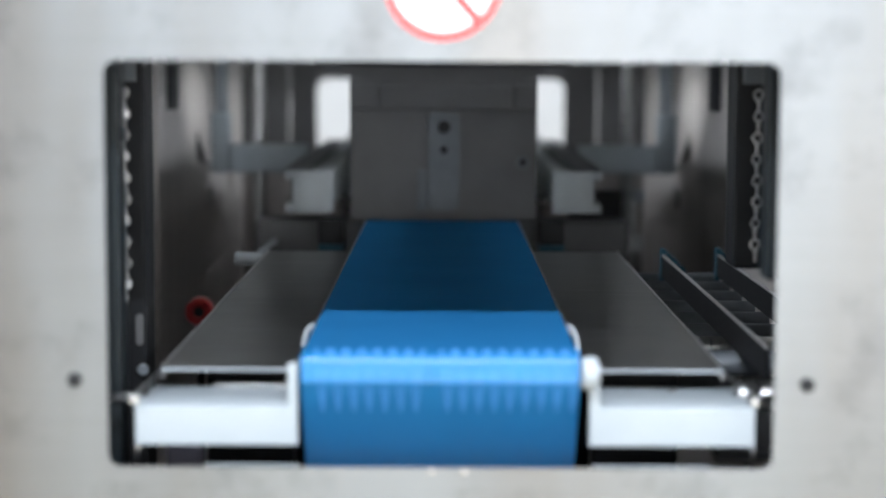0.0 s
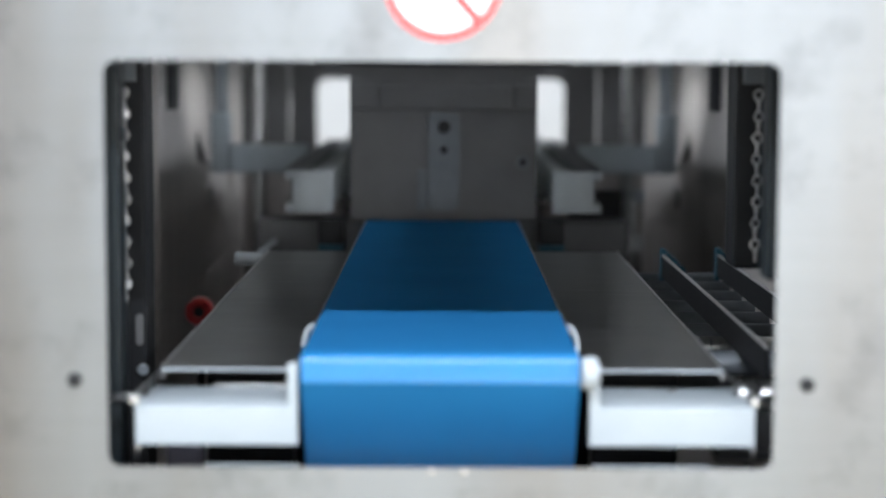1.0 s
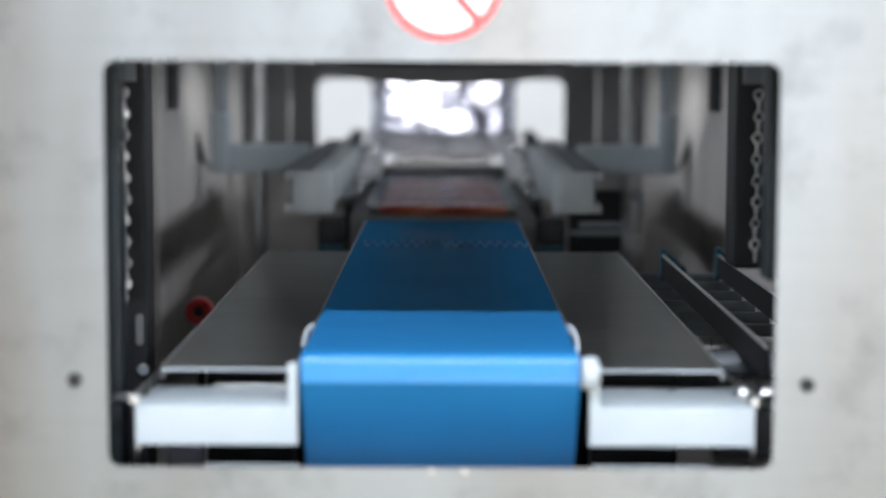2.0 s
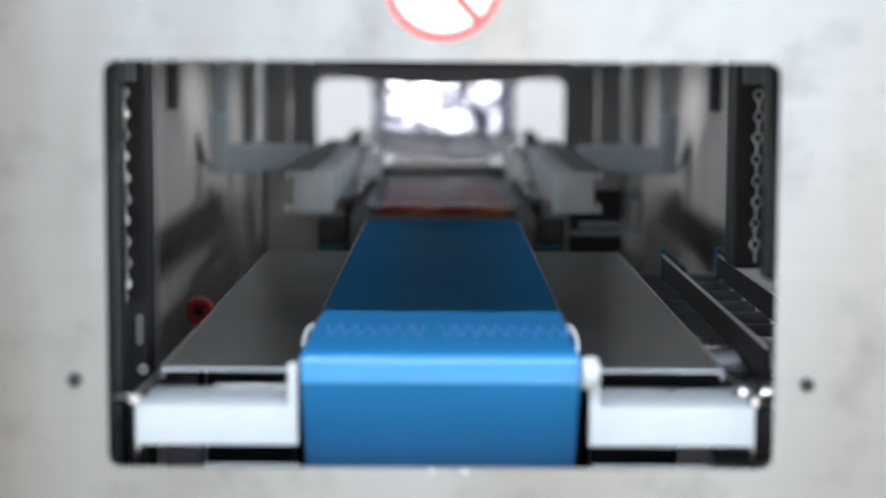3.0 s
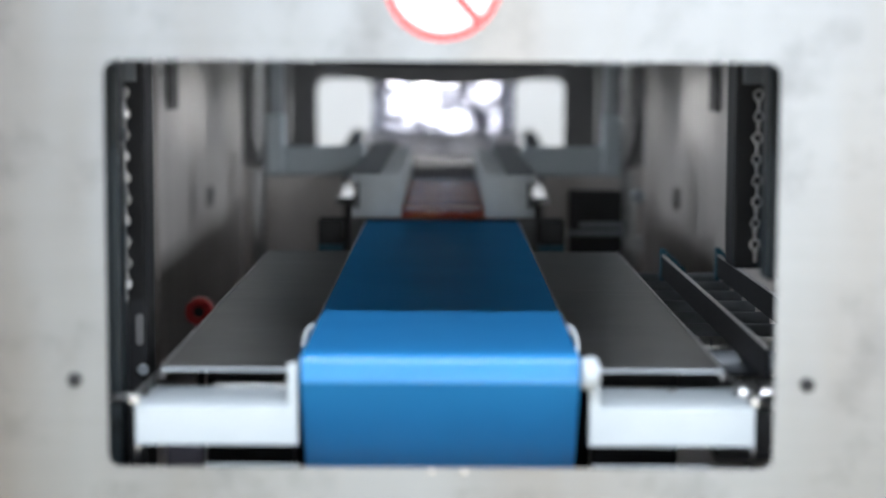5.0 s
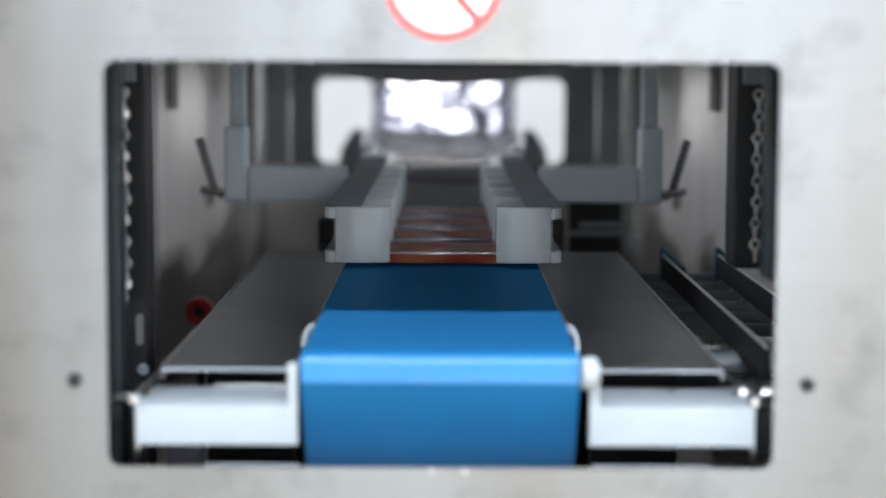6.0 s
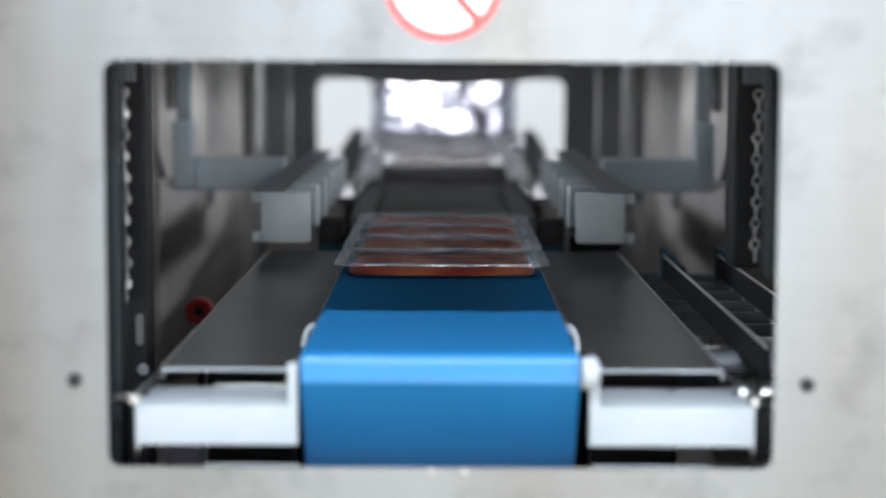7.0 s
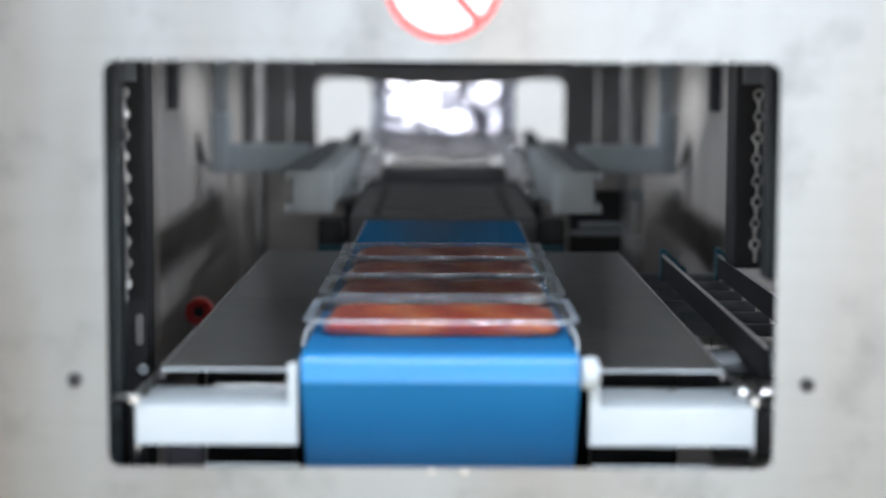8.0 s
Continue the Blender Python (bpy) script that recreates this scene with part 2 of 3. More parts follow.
def prism(points, axis, a0, a1, bevel=0.0, into=None):
    """A closed outline in the two other axes, drawn out along axis from a0 to a1."""
    bm = bmesh.new()

    def place(p, a):
        return {"x": (a, p[0], p[1]), "y": (p[0], a, p[1]), "z": (p[0], p[1], a)}[axis]
    low = [bm.verts.new(place(p, a0)) for p in points]
    high = [bm.verts.new(place(p, a1)) for p in points]
    k = len(points)
    for i in range(k):
        bm.faces.new((low[i], low[(i + 1) % k], high[(i + 1) % k], high[i]))
    bm.faces.new(low)
    bm.faces.new(high)
    bmesh.ops.recalc_face_normals(bm, faces=bm.faces)
    if bevel:
        caps = [e for e in bm.edges if abs({"x": 0, "y": 1, "z": 2}[axis] - 9) and len({round(v.co["xyz".index(axis)], 6) for v in e.verts}) == 1]
        bmesh.ops.bevel(bm, geom=caps, offset=bevel, segments=2, affect="EDGES", profile=0.5)
    return merge(into, bm)


def tube(path, r, seg=10, into=None):
    """A round bar along a line of places."""
    bm = bmesh.new()
    rings, pts = [], [Vector(p) for p in path]
    for i, p in enumerate(pts):
        d = (pts[min(i + 1, len(pts) - 1)] - pts[max(i - 1, 0)]).normalized()
        q = d.to_track_quat("Z", "Y")
        rings.append([bm.verts.new(p + q @ Vector((r * math.cos(2 * math.pi * k / seg), r * math.sin(2 * math.pi * k / seg), 0))) for k in range(seg)])
    for a, b in zip(rings, rings[1:]):
        best = min(range(seg), key=lambda s: sum((a[k].co - b[(k + s) % seg].co).length for k in range(0, seg, 3)))
        for k in range(seg):
            bm.faces.new((a[k], a[(k + 1) % seg], b[(k + 1 + best) % seg], b[(k + best) % seg]))
    bm.faces.new(rings[0])
    bm.faces.new(rings[-1])
    return merge(into, bm)


def thicken(bm, t):
    """Gives a thin sheet its thickness."""
    bmesh.ops.recalc_face_normals(bm, faces=bm.faces)
    bm.normal_update()
    bmesh.ops.solidify(bm, geom=bm.faces[:], thickness=t)


def rounded(x0, x1, z0, z1, r, seg=8):
    out = []
    for cx, cz, a in ((x1 - r, z1 - r, 0), (x0 + r, z1 - r, 90), (x0 + r, z0 + r, 180), (x1 - r, z0 + r, 270)):
        for k in range(seg + 1):
            t = radians(a + 90 * k / seg)
            out.append((cx + r * math.cos(t), cz + r * math.sin(t)))
    return out


def sheet_with_hole(outer, hole, y0, y1):
    """A plate across y with an opening right through it."""
    bm = bmesh.new()
    edges = []
    for loop in (outer, hole):
        vs = [bm.verts.new((x, y0, z)) for x, z in loop]
        edges += [bm.edges.new((vs[i], vs[(i + 1) % len(vs)])) for i in range(len(vs))]
    bmesh.ops.triangle_fill(bm, edges=edges, use_beauty=True)
    made = bmesh.ops.extrude_face_region(bm, geom=bm.faces[:])
    for v in made["geom"]:
        if isinstance(v, bmesh.types.BMVert):
            v.co.y = y1
    return bm


def ring(cx, cz, r0, r1, y0, y1, seg=64):
    bm = bmesh.new()
    loops = []
    for y in (y0, y1):
        loops.append([[bm.verts.new((cx + r * math.cos(2 * math.pi * k / seg), y, cz + r * math.sin(2 * math.pi * k / seg))) for k in range(seg)] for r in (r0, r1)])
    for k in range(seg):
        j = (k + 1) % seg
        (a0, a1), (b0, b1) = loops
        bm.faces.new((a0[k], a0[j], a1[j], a1[k]))
        bm.faces.new((b0[k], b0[j], b1[j], b1[k]))
        bm.faces.new((a0[k], a0[j], b0[j], b0[k]))
        bm.faces.new((a1[k], a1[j], b1[j], b1[k]))
    return bm


# ---- the hall ----
def build_hall():
    def wall(name, *a):
        tagged(part(name, box(*a, bevel=0), WALL if name != "wall_north" else REAR_WALL), "white insulated wall panel of the hall", "wall", kind="structure")
    wall("wall_south", -4.5, -0.2, -3.3, -3.2, 0, 3.4)
    wall("wall_south_2", 1.9, 4.5, -3.3, -3.2, 0, 3.4)
    for k, (x0, x1) in enumerate(WINDOWS):
        wall("wall_sill_%d" % (k + 1), x0, x1, -3.3, -3.2, 0, 0.65)
        wall("wall_head_%d" % (k + 1), x0, x1, -3.3, -3.2, 1.75, 3.4)
        # assumed window, out of view, that houses the added front light
        win = new("window_%d" % (k + 1))
        tagged(win, "wide assumed hall window, added as soft front light", "window", kind="structure")
        part("pane", box(x0 + 0.04, x1 - 0.04, -3.26, -3.25, 0.69, 1.71, 0), PANE_GLOW, win, "bright milky pane")
        for a in (x0, x1 - 0.04):
            part("window_frame", box(a, a + 0.04, -3.28, -3.22, 0.65, 1.75, 0.002), WALL, win)
        for z in (0.65, 1.71):
            part("window_frame", box(x0 + 0.04, x1 - 0.04, -3.28, -3.22, z, z + 0.04, 0.002), WALL, win)
    wall("wall_north", -4.5, 4.5, 9.0, 9.1, 0, 3.4)
    wall("wall_west", -4.6, -4.5, -3.3, 9.1, 0, 3.4)
    wall("wall_east", 4.5, 4.6, -3.3, 9.1, 0, 3.4)
    tagged(part("floor", box(-4.6, 4.6, -3.3, 9.1, -0.1, 0, bevel=0), FLOOR), "smooth beige resin factory floor", "floor", kind="structure")
    tagged(part("ceiling", box(-4.6, 4.6, -3.3, 9.1, 3.4, 3.5, bevel=0), WALL), "white panel ceiling of the hall", "ceiling", kind="structure")
    for x, y, z, length, width, watts, turn in LAMPS:
        lamp = root("ceiling_lamp", x, y, z, "white strip lamp hung under the ceiling, side pair added as fill", "ceiling lamp", "strip lamps of the hall")
        lamp.rotation_euler = (0, 0, radians(turn))
        part("housing", box(-length / 2, length / 2, -width / 2 - 0.01, width / 2 + 0.01, 0.004, 0.06), WALL, lamp)
        part("diffuser", box(-length / 2, length / 2, -width / 2, width / 2, -0.008, 0.004, 0.002), LIT, lamp, "glowing white diffuser")
        for sx in (-0.4, 0.4):
            part("hanger", rod((sx * length, 0, 0.06), (sx * length, 0, 3.4 - z), 0.006, 10), CHROME, lamp)


# ---- the machine's body ----
def build_machine():
    mac = root("packaging_machine", 0, PANEL, 0, "brushed stainless steel packaging machine with an open outfeed window", "packaging machine")
    mac.location = (0, 0, 0)
    front = part("front_panel", sheet_with_hole([(-0.56, 0.55), (0.56, 0.55), (0.56, 1.75), (-0.56, 1.75)], rounded(-0.3035, 0.3005, 0.8545, 1.2225, 0.012), PANEL, PANEL + 0.003), STEEL, mac, "brushed stainless front panel with a rounded window")
    part("lower_panel", box(-0.56, 0.56, PANEL, PANEL + 0.003, 0.12, 0.546), STEEL, mac)
    for x in (-0.558, 0.555):
        part("side_panel", box(x, x + 0.003, PANEL + 0.004, 5.3, 0.12, 1.32), STEEL, mac)
        side = part("guard_frame", box(x, x + 0.003, PANEL + 0.004, 2.05, 1.322, 1.75), STEEL, mac)
        # unseen clear gap, added and sized to let the side fill in
        guard = part("side_guard", box(x, x + 0.004, 2.054, 5.3, 1.324, 1.58, 0), CLEAR_PANE, mac, "clear plastic side guard, added to let fill light in")
        guard.visible_shadow = False
        # unseen sheet that keeps the side fill off the upper inner walls
        part("guard_rail", box(x, x + 0.003, 2.054, 5.3, 1.584, 1.75), STEEL, mac)
    part("top_panel", box(-0.56, 0.56, PANEL, 5.3, 1.751, 1.756), STEEL, mac)
    part("rear_panel", sheet_with_hole([(-0.555, 0.12), (0.555, 0.12), (0.555, 1.75), (-0.555, 1.75)], rounded(-0.362, 0.345, 0.93, 1.172, 0.03), 5.3, 5.303), TOOL, mac, "rear panel with the infeed window")
    part("bottom_tray", box(-0.55, 0.55, PANEL + 0.01, 5.29, 0.62, 0.625), SIDE, mac)
    for x in (-0.5, 0.5):
        for y in (PANEL + 0.1, 5.1):
            leg = part("leg", rod((x, y, 0.03), (x, y, 0.62), 0.03, 20), CHROME, mac)
            part("foot", rod((x, y, 0), (x, y, 0.03), 0.05, 24, 0.004), DARK, leg)
    for x, z in ((-0.3328, 0.9342), (0.3303, 0.9324)):
        screw = part("screw", rod((x, PANEL - 0.004, z), (x, PANEL + 0.001, z), 0.0065, 24, 0.0012), DARK, front, "dark cap screw")
        part("socket", rod((x, PANEL - 0.0046, z), (x, PANEL - 0.0035, z), 0.003, 6), DARK, front)
    for x in (-0.0095, 0.0207):
        part("screw", rod((x, PANEL - 0.002, 0.852), (x, PANEL + 0.001, 0.852), 0.0028, 16, 0.0006), CHROME, front, "small bright screw")
    # no-access sign
    cx, cz = -0.001, 1.2935
    sign = root("prohibition_sign", 0, 0, 0, "round white sticker with a red ring and diagonal bar", "sign")
    part("backing", rod((cx, PANEL - 0.0009, cz), (cx, PANEL - 0.0002, cz), 0.053, 64), SIGN_WHITE, sign)
    part("ring", ring(cx, cz, 0.0453, 0.0527, PANEL - 0.0016, PANEL - 0.001), SIGN_RED, sign)
    bar = box(-0.0465, 0.0465, PANEL - 0.0015, PANEL - 0.001, -0.0043, 0.0043, 0)
    bmesh.ops.rotate(bar, verts=bar.verts, cent=(0, 0, 0), matrix=Matrix.Rotation(radians(48), 3, "Y"))
    bmesh.ops.translate(bar, verts=bar.verts, vec=(cx, 0, cz))
    part("diagonal_bar", bar, SIGN_RED, sign)
    # inner posts and sheets either side of the way
    for s in (-1, 1):
        def bb(x0, x1, *r, **k):
            a, b = sorted((s * x0, s * x1))
            return box(a, b, *r, **k)
        part("door_frame", bb(0.31, 0.36, 1.76, 1.8, 0.64 if s < 0 else 1.015, 1.6, bevel=0.003), NAVY, mac, "blue-black painted inner door frame")
        post = part("post", bb(0.322 if s < 0 else 0.3144, 0.42, 1.99, 2.05, 0.64 if s < 0 else 1.0, 1.6, bevel=0.003), DARK, mac, "black upright post with slots")
        if s < 0:
            part("slot_cover", prism(rounded(-0.3335, -0.3255, 0.914, 0.948, 0.0038), "y", 1.9855, 1.9895, 0.0005), TOOL, post, "pale slot cover")
            part("bolt", rod((-0.326, 1.984, 0.887), (-0.326, 1.9895, 0.887), 0.0065, 20, 0.001), LATCH, post)
        part("side_sheet", bb(0.535, 0.54, 2.06, 5.2, 0.64, 1.27), SIDE, mac, "warm grey inner side sheet")
        part("column", rod((s * 0.40, 4.0, 0.64), (s * 0.40, 4.0, 1.6), 0.016, 32), SHEET, mac, "polished round guide column", smooth=True)
        part("rear_plate", bb(0.225, 0.45, 4.13, 4.14, 0.64, 0.99), COLUMN, mac, "warm grey plate")
        part("boss", rod((s * 0.534, 4.12, 0.92), (s * 0.515, 4.12, 0.92), 0.024, 28, 0.003), SHEET, mac)
        part("latch_slit", bb(0.5075, 0.5115, 3.42, 3.54, 1.13, 1.262), DARK, mac)
        part("side_door", bb(0.515, 0.533, 2.6, 3.27, 0.66, 1.27, bevel=0.004), SIDE, mac)
        part("side_door", bb(0.512, 0.533, 3.31, 3.98, 0.66, 1.27, bevel=0.004), COLUMN, mac, "light grey inner door panel")
        part("rear_post", bb(0.385, 0.5, 4.6, 4.68, 0.64, 1.6, bevel=0.003), TOOL, mac)
        part("top_rail", bb(0.25, 0.285, 2.2, 5.0, 1.6, 1.635, bevel=0.003), DARK, mac)
    part("upper_tool", box(-0.2, 0.2, 3.32, 4.95, 1.43, 1.65, 0.004), DARK, mac, "dark upper sealing tool")
    part("upper_tool_lip", box(-0.22, 0.22, 3.15, 3.2, 1.213, 1.245, 0.003), DARK, mac)
    low = [(-0.17 + 0.34 * k / 16, 1.197 - 0.011 * math.sin(math.pi * k / 16)) for k in range(17)]
    part("clamp_bar", prism(low + [(0.17, 1.2125), (-0.17, 1.2125)], "y", 3.16, 3.2, 0.001), TOOL, mac, "dark clamp bar with a bowed lower edge")
    return mac


def build_table():
    tab = root("slide_table", 0, 0, 0, "dark satin steel slide table either side of the belt", "table")
    z = 0.926
    for s in (-1, 1):
        a, b = sorted((s * 0.14, s * 0.272))
        part("table_sheet", box(a, b, 1.772, 2.88, z - 0.004, z, 0.0008), TABLE, tab, "scuffed satin steel sheet")
        part("front_lip", box(a, b, 1.765, 1.7715, z - 0.003, z + 0.0003, 0.0008), LATCH, tab)
        part("edge_strip", box(s * 0.273 - 0.0007, s * 0.273 + 0.0007, 1.775, 2.88, z - 0.012, z + 0.0012, 0), LINK, tab)
        part("bracket", box(a + 0.02, b - 0.02, 1.95, 2.0, 0.625, z - 0.005, 0.002), DARK, tab)
        part("bracket", box(a + 0.02, b - 0.02, 2.6, 2.65, 0.625, z - 0.005, 0.002), DARK, tab)
    return tab


SPLICE = []


def build_conveyor():
    con = root("belt_conveyor", 0, 0, 0, "short conveyor with a smooth blue belt between steel guides", "conveyor")
    # the belt as one closed loop of even thickness
    r = 0.018
    y0, y1 = 1.6995, 3.16
    side = []
    for k in range(6):            # small turn at the foot of the front run
        a = radians(270 - 55 * k / 5)
        side.append((1.7655 + 0.008 * math.cos(a), 0.8285 + 0.008 * math.sin(a)))
    side += [(1.757, 0.8266), (1.6906, 0.923)]
    for k in range(6):            # lower edge of the nose
        a = radians(215 - 49 * k / 5)
        side.append((1.6935 + 0.005 * math.cos(a), 0.9275 + 0.005 * math.sin(a)))
    for k in range(11):           # upper edge of the nose
        a = radians(166 - 76 * k / 10)
        side.append((y0 + 0.007 * math.cos(a), BELT - 0.007 + 0.007 * math.sin(a)))
    side += [(1.7025, BELT), (3.157, BELT)]
    for k in range(13):
        a = radians(90 - 180 * k / 12)
        side.append((y1 + r * math.cos(a), BELT - r + r * math.sin(a)))
    side += [(y1 - 0.03, BELT - 2 * r - 0.003), (1.81, BELT - 2 * r - 0.003), (1.795, 0.83), (1.785, 0.8205)]
    bm = bmesh.new()
    n = 12
    rows = [[bm.verts.new((-0.1315 + 0.259 * i / n, y, z)) for i in range(n + 1)] for y, z in side]
    for a, b in zip(rows, rows[1:] + rows[:1]):
        for i in range(n):
            bm.faces.new((a[i], a[i + 1], b[i + 1], b[i]))
    bmesh.ops.recalc_face_normals(bm, faces=bm.faces)
    thicken(bm, 0.0015)
    part("belt", bm, BELT_MAT, con, "smooth blue belt", smooth=True)
    part("nose_roller", rod((-0.13, y0 + 0.016, BELT - r - 0.002), (0.126, y0 + 0.016, BELT - r - 0.002), r - 0.003, 24), CHROME, con)
    part("tail_roller", rod((-0.13, y1, BELT - r), (0.126, y1, BELT - r), r - 0.003, 24), CHROME, con)
    part("slider_bed", box(-0.125, 0.121, 1.8, 3.1, BELT - 0.03, BELT - 0.004, 0.001), SHEET, con)
    for x, s in ((-0.1328, -1), (0.1288, 1)):
        part("side_guide", box(x - 0.0012, x + 0.0012, 1.86, 3.14, BELT - 0.024, BELT + 0.001, 0.0005), SHEET, con, "thin bright side guide")
        part("guide_loop", tube([(x, 1.892, BELT - 0.001), (x + s * 0.001, 1.882, BELT + 0.003), (x + s * 0.0045, 1.868, BELT + 0.0015), (x + s * 0.0068, 1.857, BELT - 0.004), (x + s * 0.0078, 1.85, BELT - 0.012), (x + s * 0.008, 1.848, BELT - (0.014 if s < 0 else 0.032))], 0.0019, 10), ARM, con, "bent bright wire end", smooth=True)
        part("support_leg", box(x * 0.8 - 0.01, x * 0.8 + 0.01, 2.2, 2.24, 0.625, BELT - 0.05, 0.002), DARK, con)
        part("support_leg", box(x * 0.8 - 0.01, x * 0.8 + 0.01, 2.9, 2.94, 0.625, BELT - 0.05, 0.002), DARK, con)
    # finger splice of the belt: five cross strips that follow the loop one after another
    for k in range(5):
        bm = bmesh.new()
        for i in range(17):
            if i == 7:
                continue
            x0 = -0.112 + 0.0146 * i
            for side_x in (-1, 1):
                xa, xb = x0 + side_x * 0.007 * (1 - k / 5), x0 + side_x * 0.007 * (1 - (k + 1) / 5)
                bm.faces.new([bm.verts.new(p) for p in ((xa - 0.0012, 0.0085, 0), (xa + 0.0012, 0.0085, 0), (xb + 0.0012, -0.0085, 0), (xb - 0.0012, -0.0085, 0))])
        thicken(bm, 0.0003)
        SPLICE.append(tagged(part("splice_strip", bm, SEAM, con, "zigzag belt splice with its lit edges in paler blue"), kind="stuff"))
    # white bearing blocks beside the nose
    for s, xs in ((-1, (-0.285, -0.1345, -0.1435)), (1, (0.2905, 0.1365, 0.146))):
        out, inn, step = xs
        prof = [(out, 0.867), (inn, 0.867), (inn, 0.944), (step, 0.944), (step, 0.9035), (out, 0.9035)]
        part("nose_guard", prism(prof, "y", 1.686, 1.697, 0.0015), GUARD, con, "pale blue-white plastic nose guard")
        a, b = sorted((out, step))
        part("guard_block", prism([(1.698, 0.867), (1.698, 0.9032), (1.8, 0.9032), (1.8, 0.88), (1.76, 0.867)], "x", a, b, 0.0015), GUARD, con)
        part("foot_strip", box(min(out, out + 0.003 * -s), max(out, out + 0.003 * -s), 1.688, 1.7, 0.64, 0.866, 0.0005), CHROME, con)
        part("stud", rod((out + s * 0.001, 1.69, 0.9085), (out + s * 0.001, 1.712, 0.9085), 0.005, 20, 0.001), CHROME, con)
        part("corner_wire", tube([(s * 0.2725, 1.774, 0.9255), (s * 0.2735, 1.76, 0.9235), (out + s * 0.001, 1.705, 0.913)], 0.0018, 10), CHROME, con, "bright bent corner wire", smooth=True)
        part("shaft", rod((out, 1.72, 0.905), (out + s * 0.03, 1.72, 0.905), 0.005, 20), CHROME, con)
    # thin pale strips stand in for the highlight along the opening's lower edge
    for a, b in ((-0.222, -0.134), (0.14, 0.25)):
        part("rim_highlight_strip", box(a, b, 1.70, 1.703, 0.8445, 0.8462, 0.0004), GUARD, con)
    part("under_block", box(-0.262, -0.228, 1.72, 1.76, 0.8, 0.866, 0.002), VIOLET, con)
    part("cover_strip", box(-0.225, -0.146, 1.785, 1.799, 0.9034, 0.9075, 0.001), SHEET, con)
    part("screw", rod((0.224, 1.775, 0.903), (0.224, 1.775, 0.9055), 0.0045, 18, 0.0008), SHEET, con)
    for x in (-0.1895, 0.1835):
        part("tail_bearing", box(x - 0.0215, x + 0.0215, 3.1, 3.17, 0.914, 0.955, 0.003), DARK, con, "black tail bearing block")
        part("bearing_shim", box(x - 0.0215, x + 0.0215, 3.098, 3.17, 0.902, 0.9135, 0.001), BLUE_STRIP, con, "teal plastic shim")
        part("bearing_leg", box(x - 0.01, x + 0.01, 3.12, 3.15, 0.625, 0.9015, 0.002), DARK, con)
    part("end_cap", rod((0.1283, 1.679, 0.9375), (0.1425, 1.679, 0.9375), 0.0152, 28, 0.003), GUARD, con, "round white bearing cap", smooth=False)
    return con


# ---- gripper arms ----
def build_arm(s):
    """Origin at the middle of the way, at the arm's front, on the belt's level."""
    arm = root("transfer_arm", 0, 0, 0, "grey aluminium comb arm that pushes the trays", "gripper arm", "pair of comb arms")

    def px(pts):
        return [(s * x, z) for x, z in pts]
    length = 1.25
    rail = [(0.1385, 0.007), (0.157, 0.007), (0.157, 0.0215), (0.1455, 0.0245), (0.1455, 0.063), (0.157, 0.066), (0.157, 0.0805), (0.1385, 0.0805)]
    # same metal as the fingers; PLATE's darker tone paints in the rail's shade
    part("rail", prism(px(rail), "y", 0.022, length), PLATE, arm, "slotted aluminium side rail, toned down for shade")
    for k in range(6):
        y = 0.197 * k
        if k == 0:
            prof = [(0.142, 0.03)] + [(0.142 - 0.071 * i / 16, 0.001 + 0.009 * max(0, 6 - i) ** 2 / 36 + 0.007 * max(0, i - 11) ** 2 / 25) for i in range(17)] + [(0.071, 0.03)]
        else:
            prof = [(0.138, y + 0.034), (0.138, y), (0.0735, y), (0.071, y + 0.003), (0.071, y + 0.03), (0.075, y + 0.034)]
        part("finger", prism([(s * x, yy) for x, yy in prof], "z", 0.0075 if k == 0 else 0.014, 0.0808 if k == 0 else 0.0778, 0.0008), ARM, arm, smooth=True)
    part("front_flange", prism([(s * x, y) for x, y in [(0.1425, 0.0215), (0.1425, 0.0035), (0.147, 0.0042), (0.151, 0.0068), (0.1545, 0.0112), (0.1565, 0.0165), (0.157, 0.0215)]], "z", 0.066, 0.0805, 0.0006), ARM, arm)
    part("front_flange", prism([(s * x, y) for x, y in [(0.1425, 0.0215), (0.1425, 0.0035), (0.147, 0.0042), (0.151, 0.0068), (0.1545, 0.0112), (0.1565, 0.0165), (0.157, 0.0215)]], "z", 0.0075, 0.022, 0.0006), ARM, arm)
    plan = [(0.108, length), (0.108, 0.006), (0.146, 0.0062), (0.151, 0.0088), (0.1545, 0.0132), (0.157, 0.0225), (0.157, length)]
    # dark sheet that puts the shade on the arm's top into colour
    part("top_plate", prism([(s * x, y) for x, y in plan], "z", 0.0812, 0.0832, 0.0005), PLATE, arm, "flat arm top, toned down for shade")
    a, b = sorted((s * 0.158, s * 0.322))
    part("cross_bar", box(a, b, 0.60, 0.64, 0.041, 0.10, 0.004), BAR, arm, "blue-grey cross bar")
    a, b = sorted((s * 0.322, s * 0.358))
    part("upright", box(a, b, 0.59, 0.65, 0.041, 0.165, 0.005), BAR, arm, "blue-grey upright")
    a, b = sorted((s * 0.325, s * 0.35))
    part("hanger", box(a, b, 0.6, 0.64, 0.165, 0.36, 0.004), LATCH, arm)
    part("sensor_strip", tube([(s * 0.362, 0.62, 0.05), (s * 0.378, 0.62, 0.06), (s * 0.402, 0.62, 0.145)], 0.007, 8), TOOL, arm)
    part("sensor_tip", rod((s * 0.36, 0.615, 0.056), (s * 0.40, 0.615, 0.06), 0.006, 14, 0.001), CHROME, arm)
    return arm


LIFTS = []


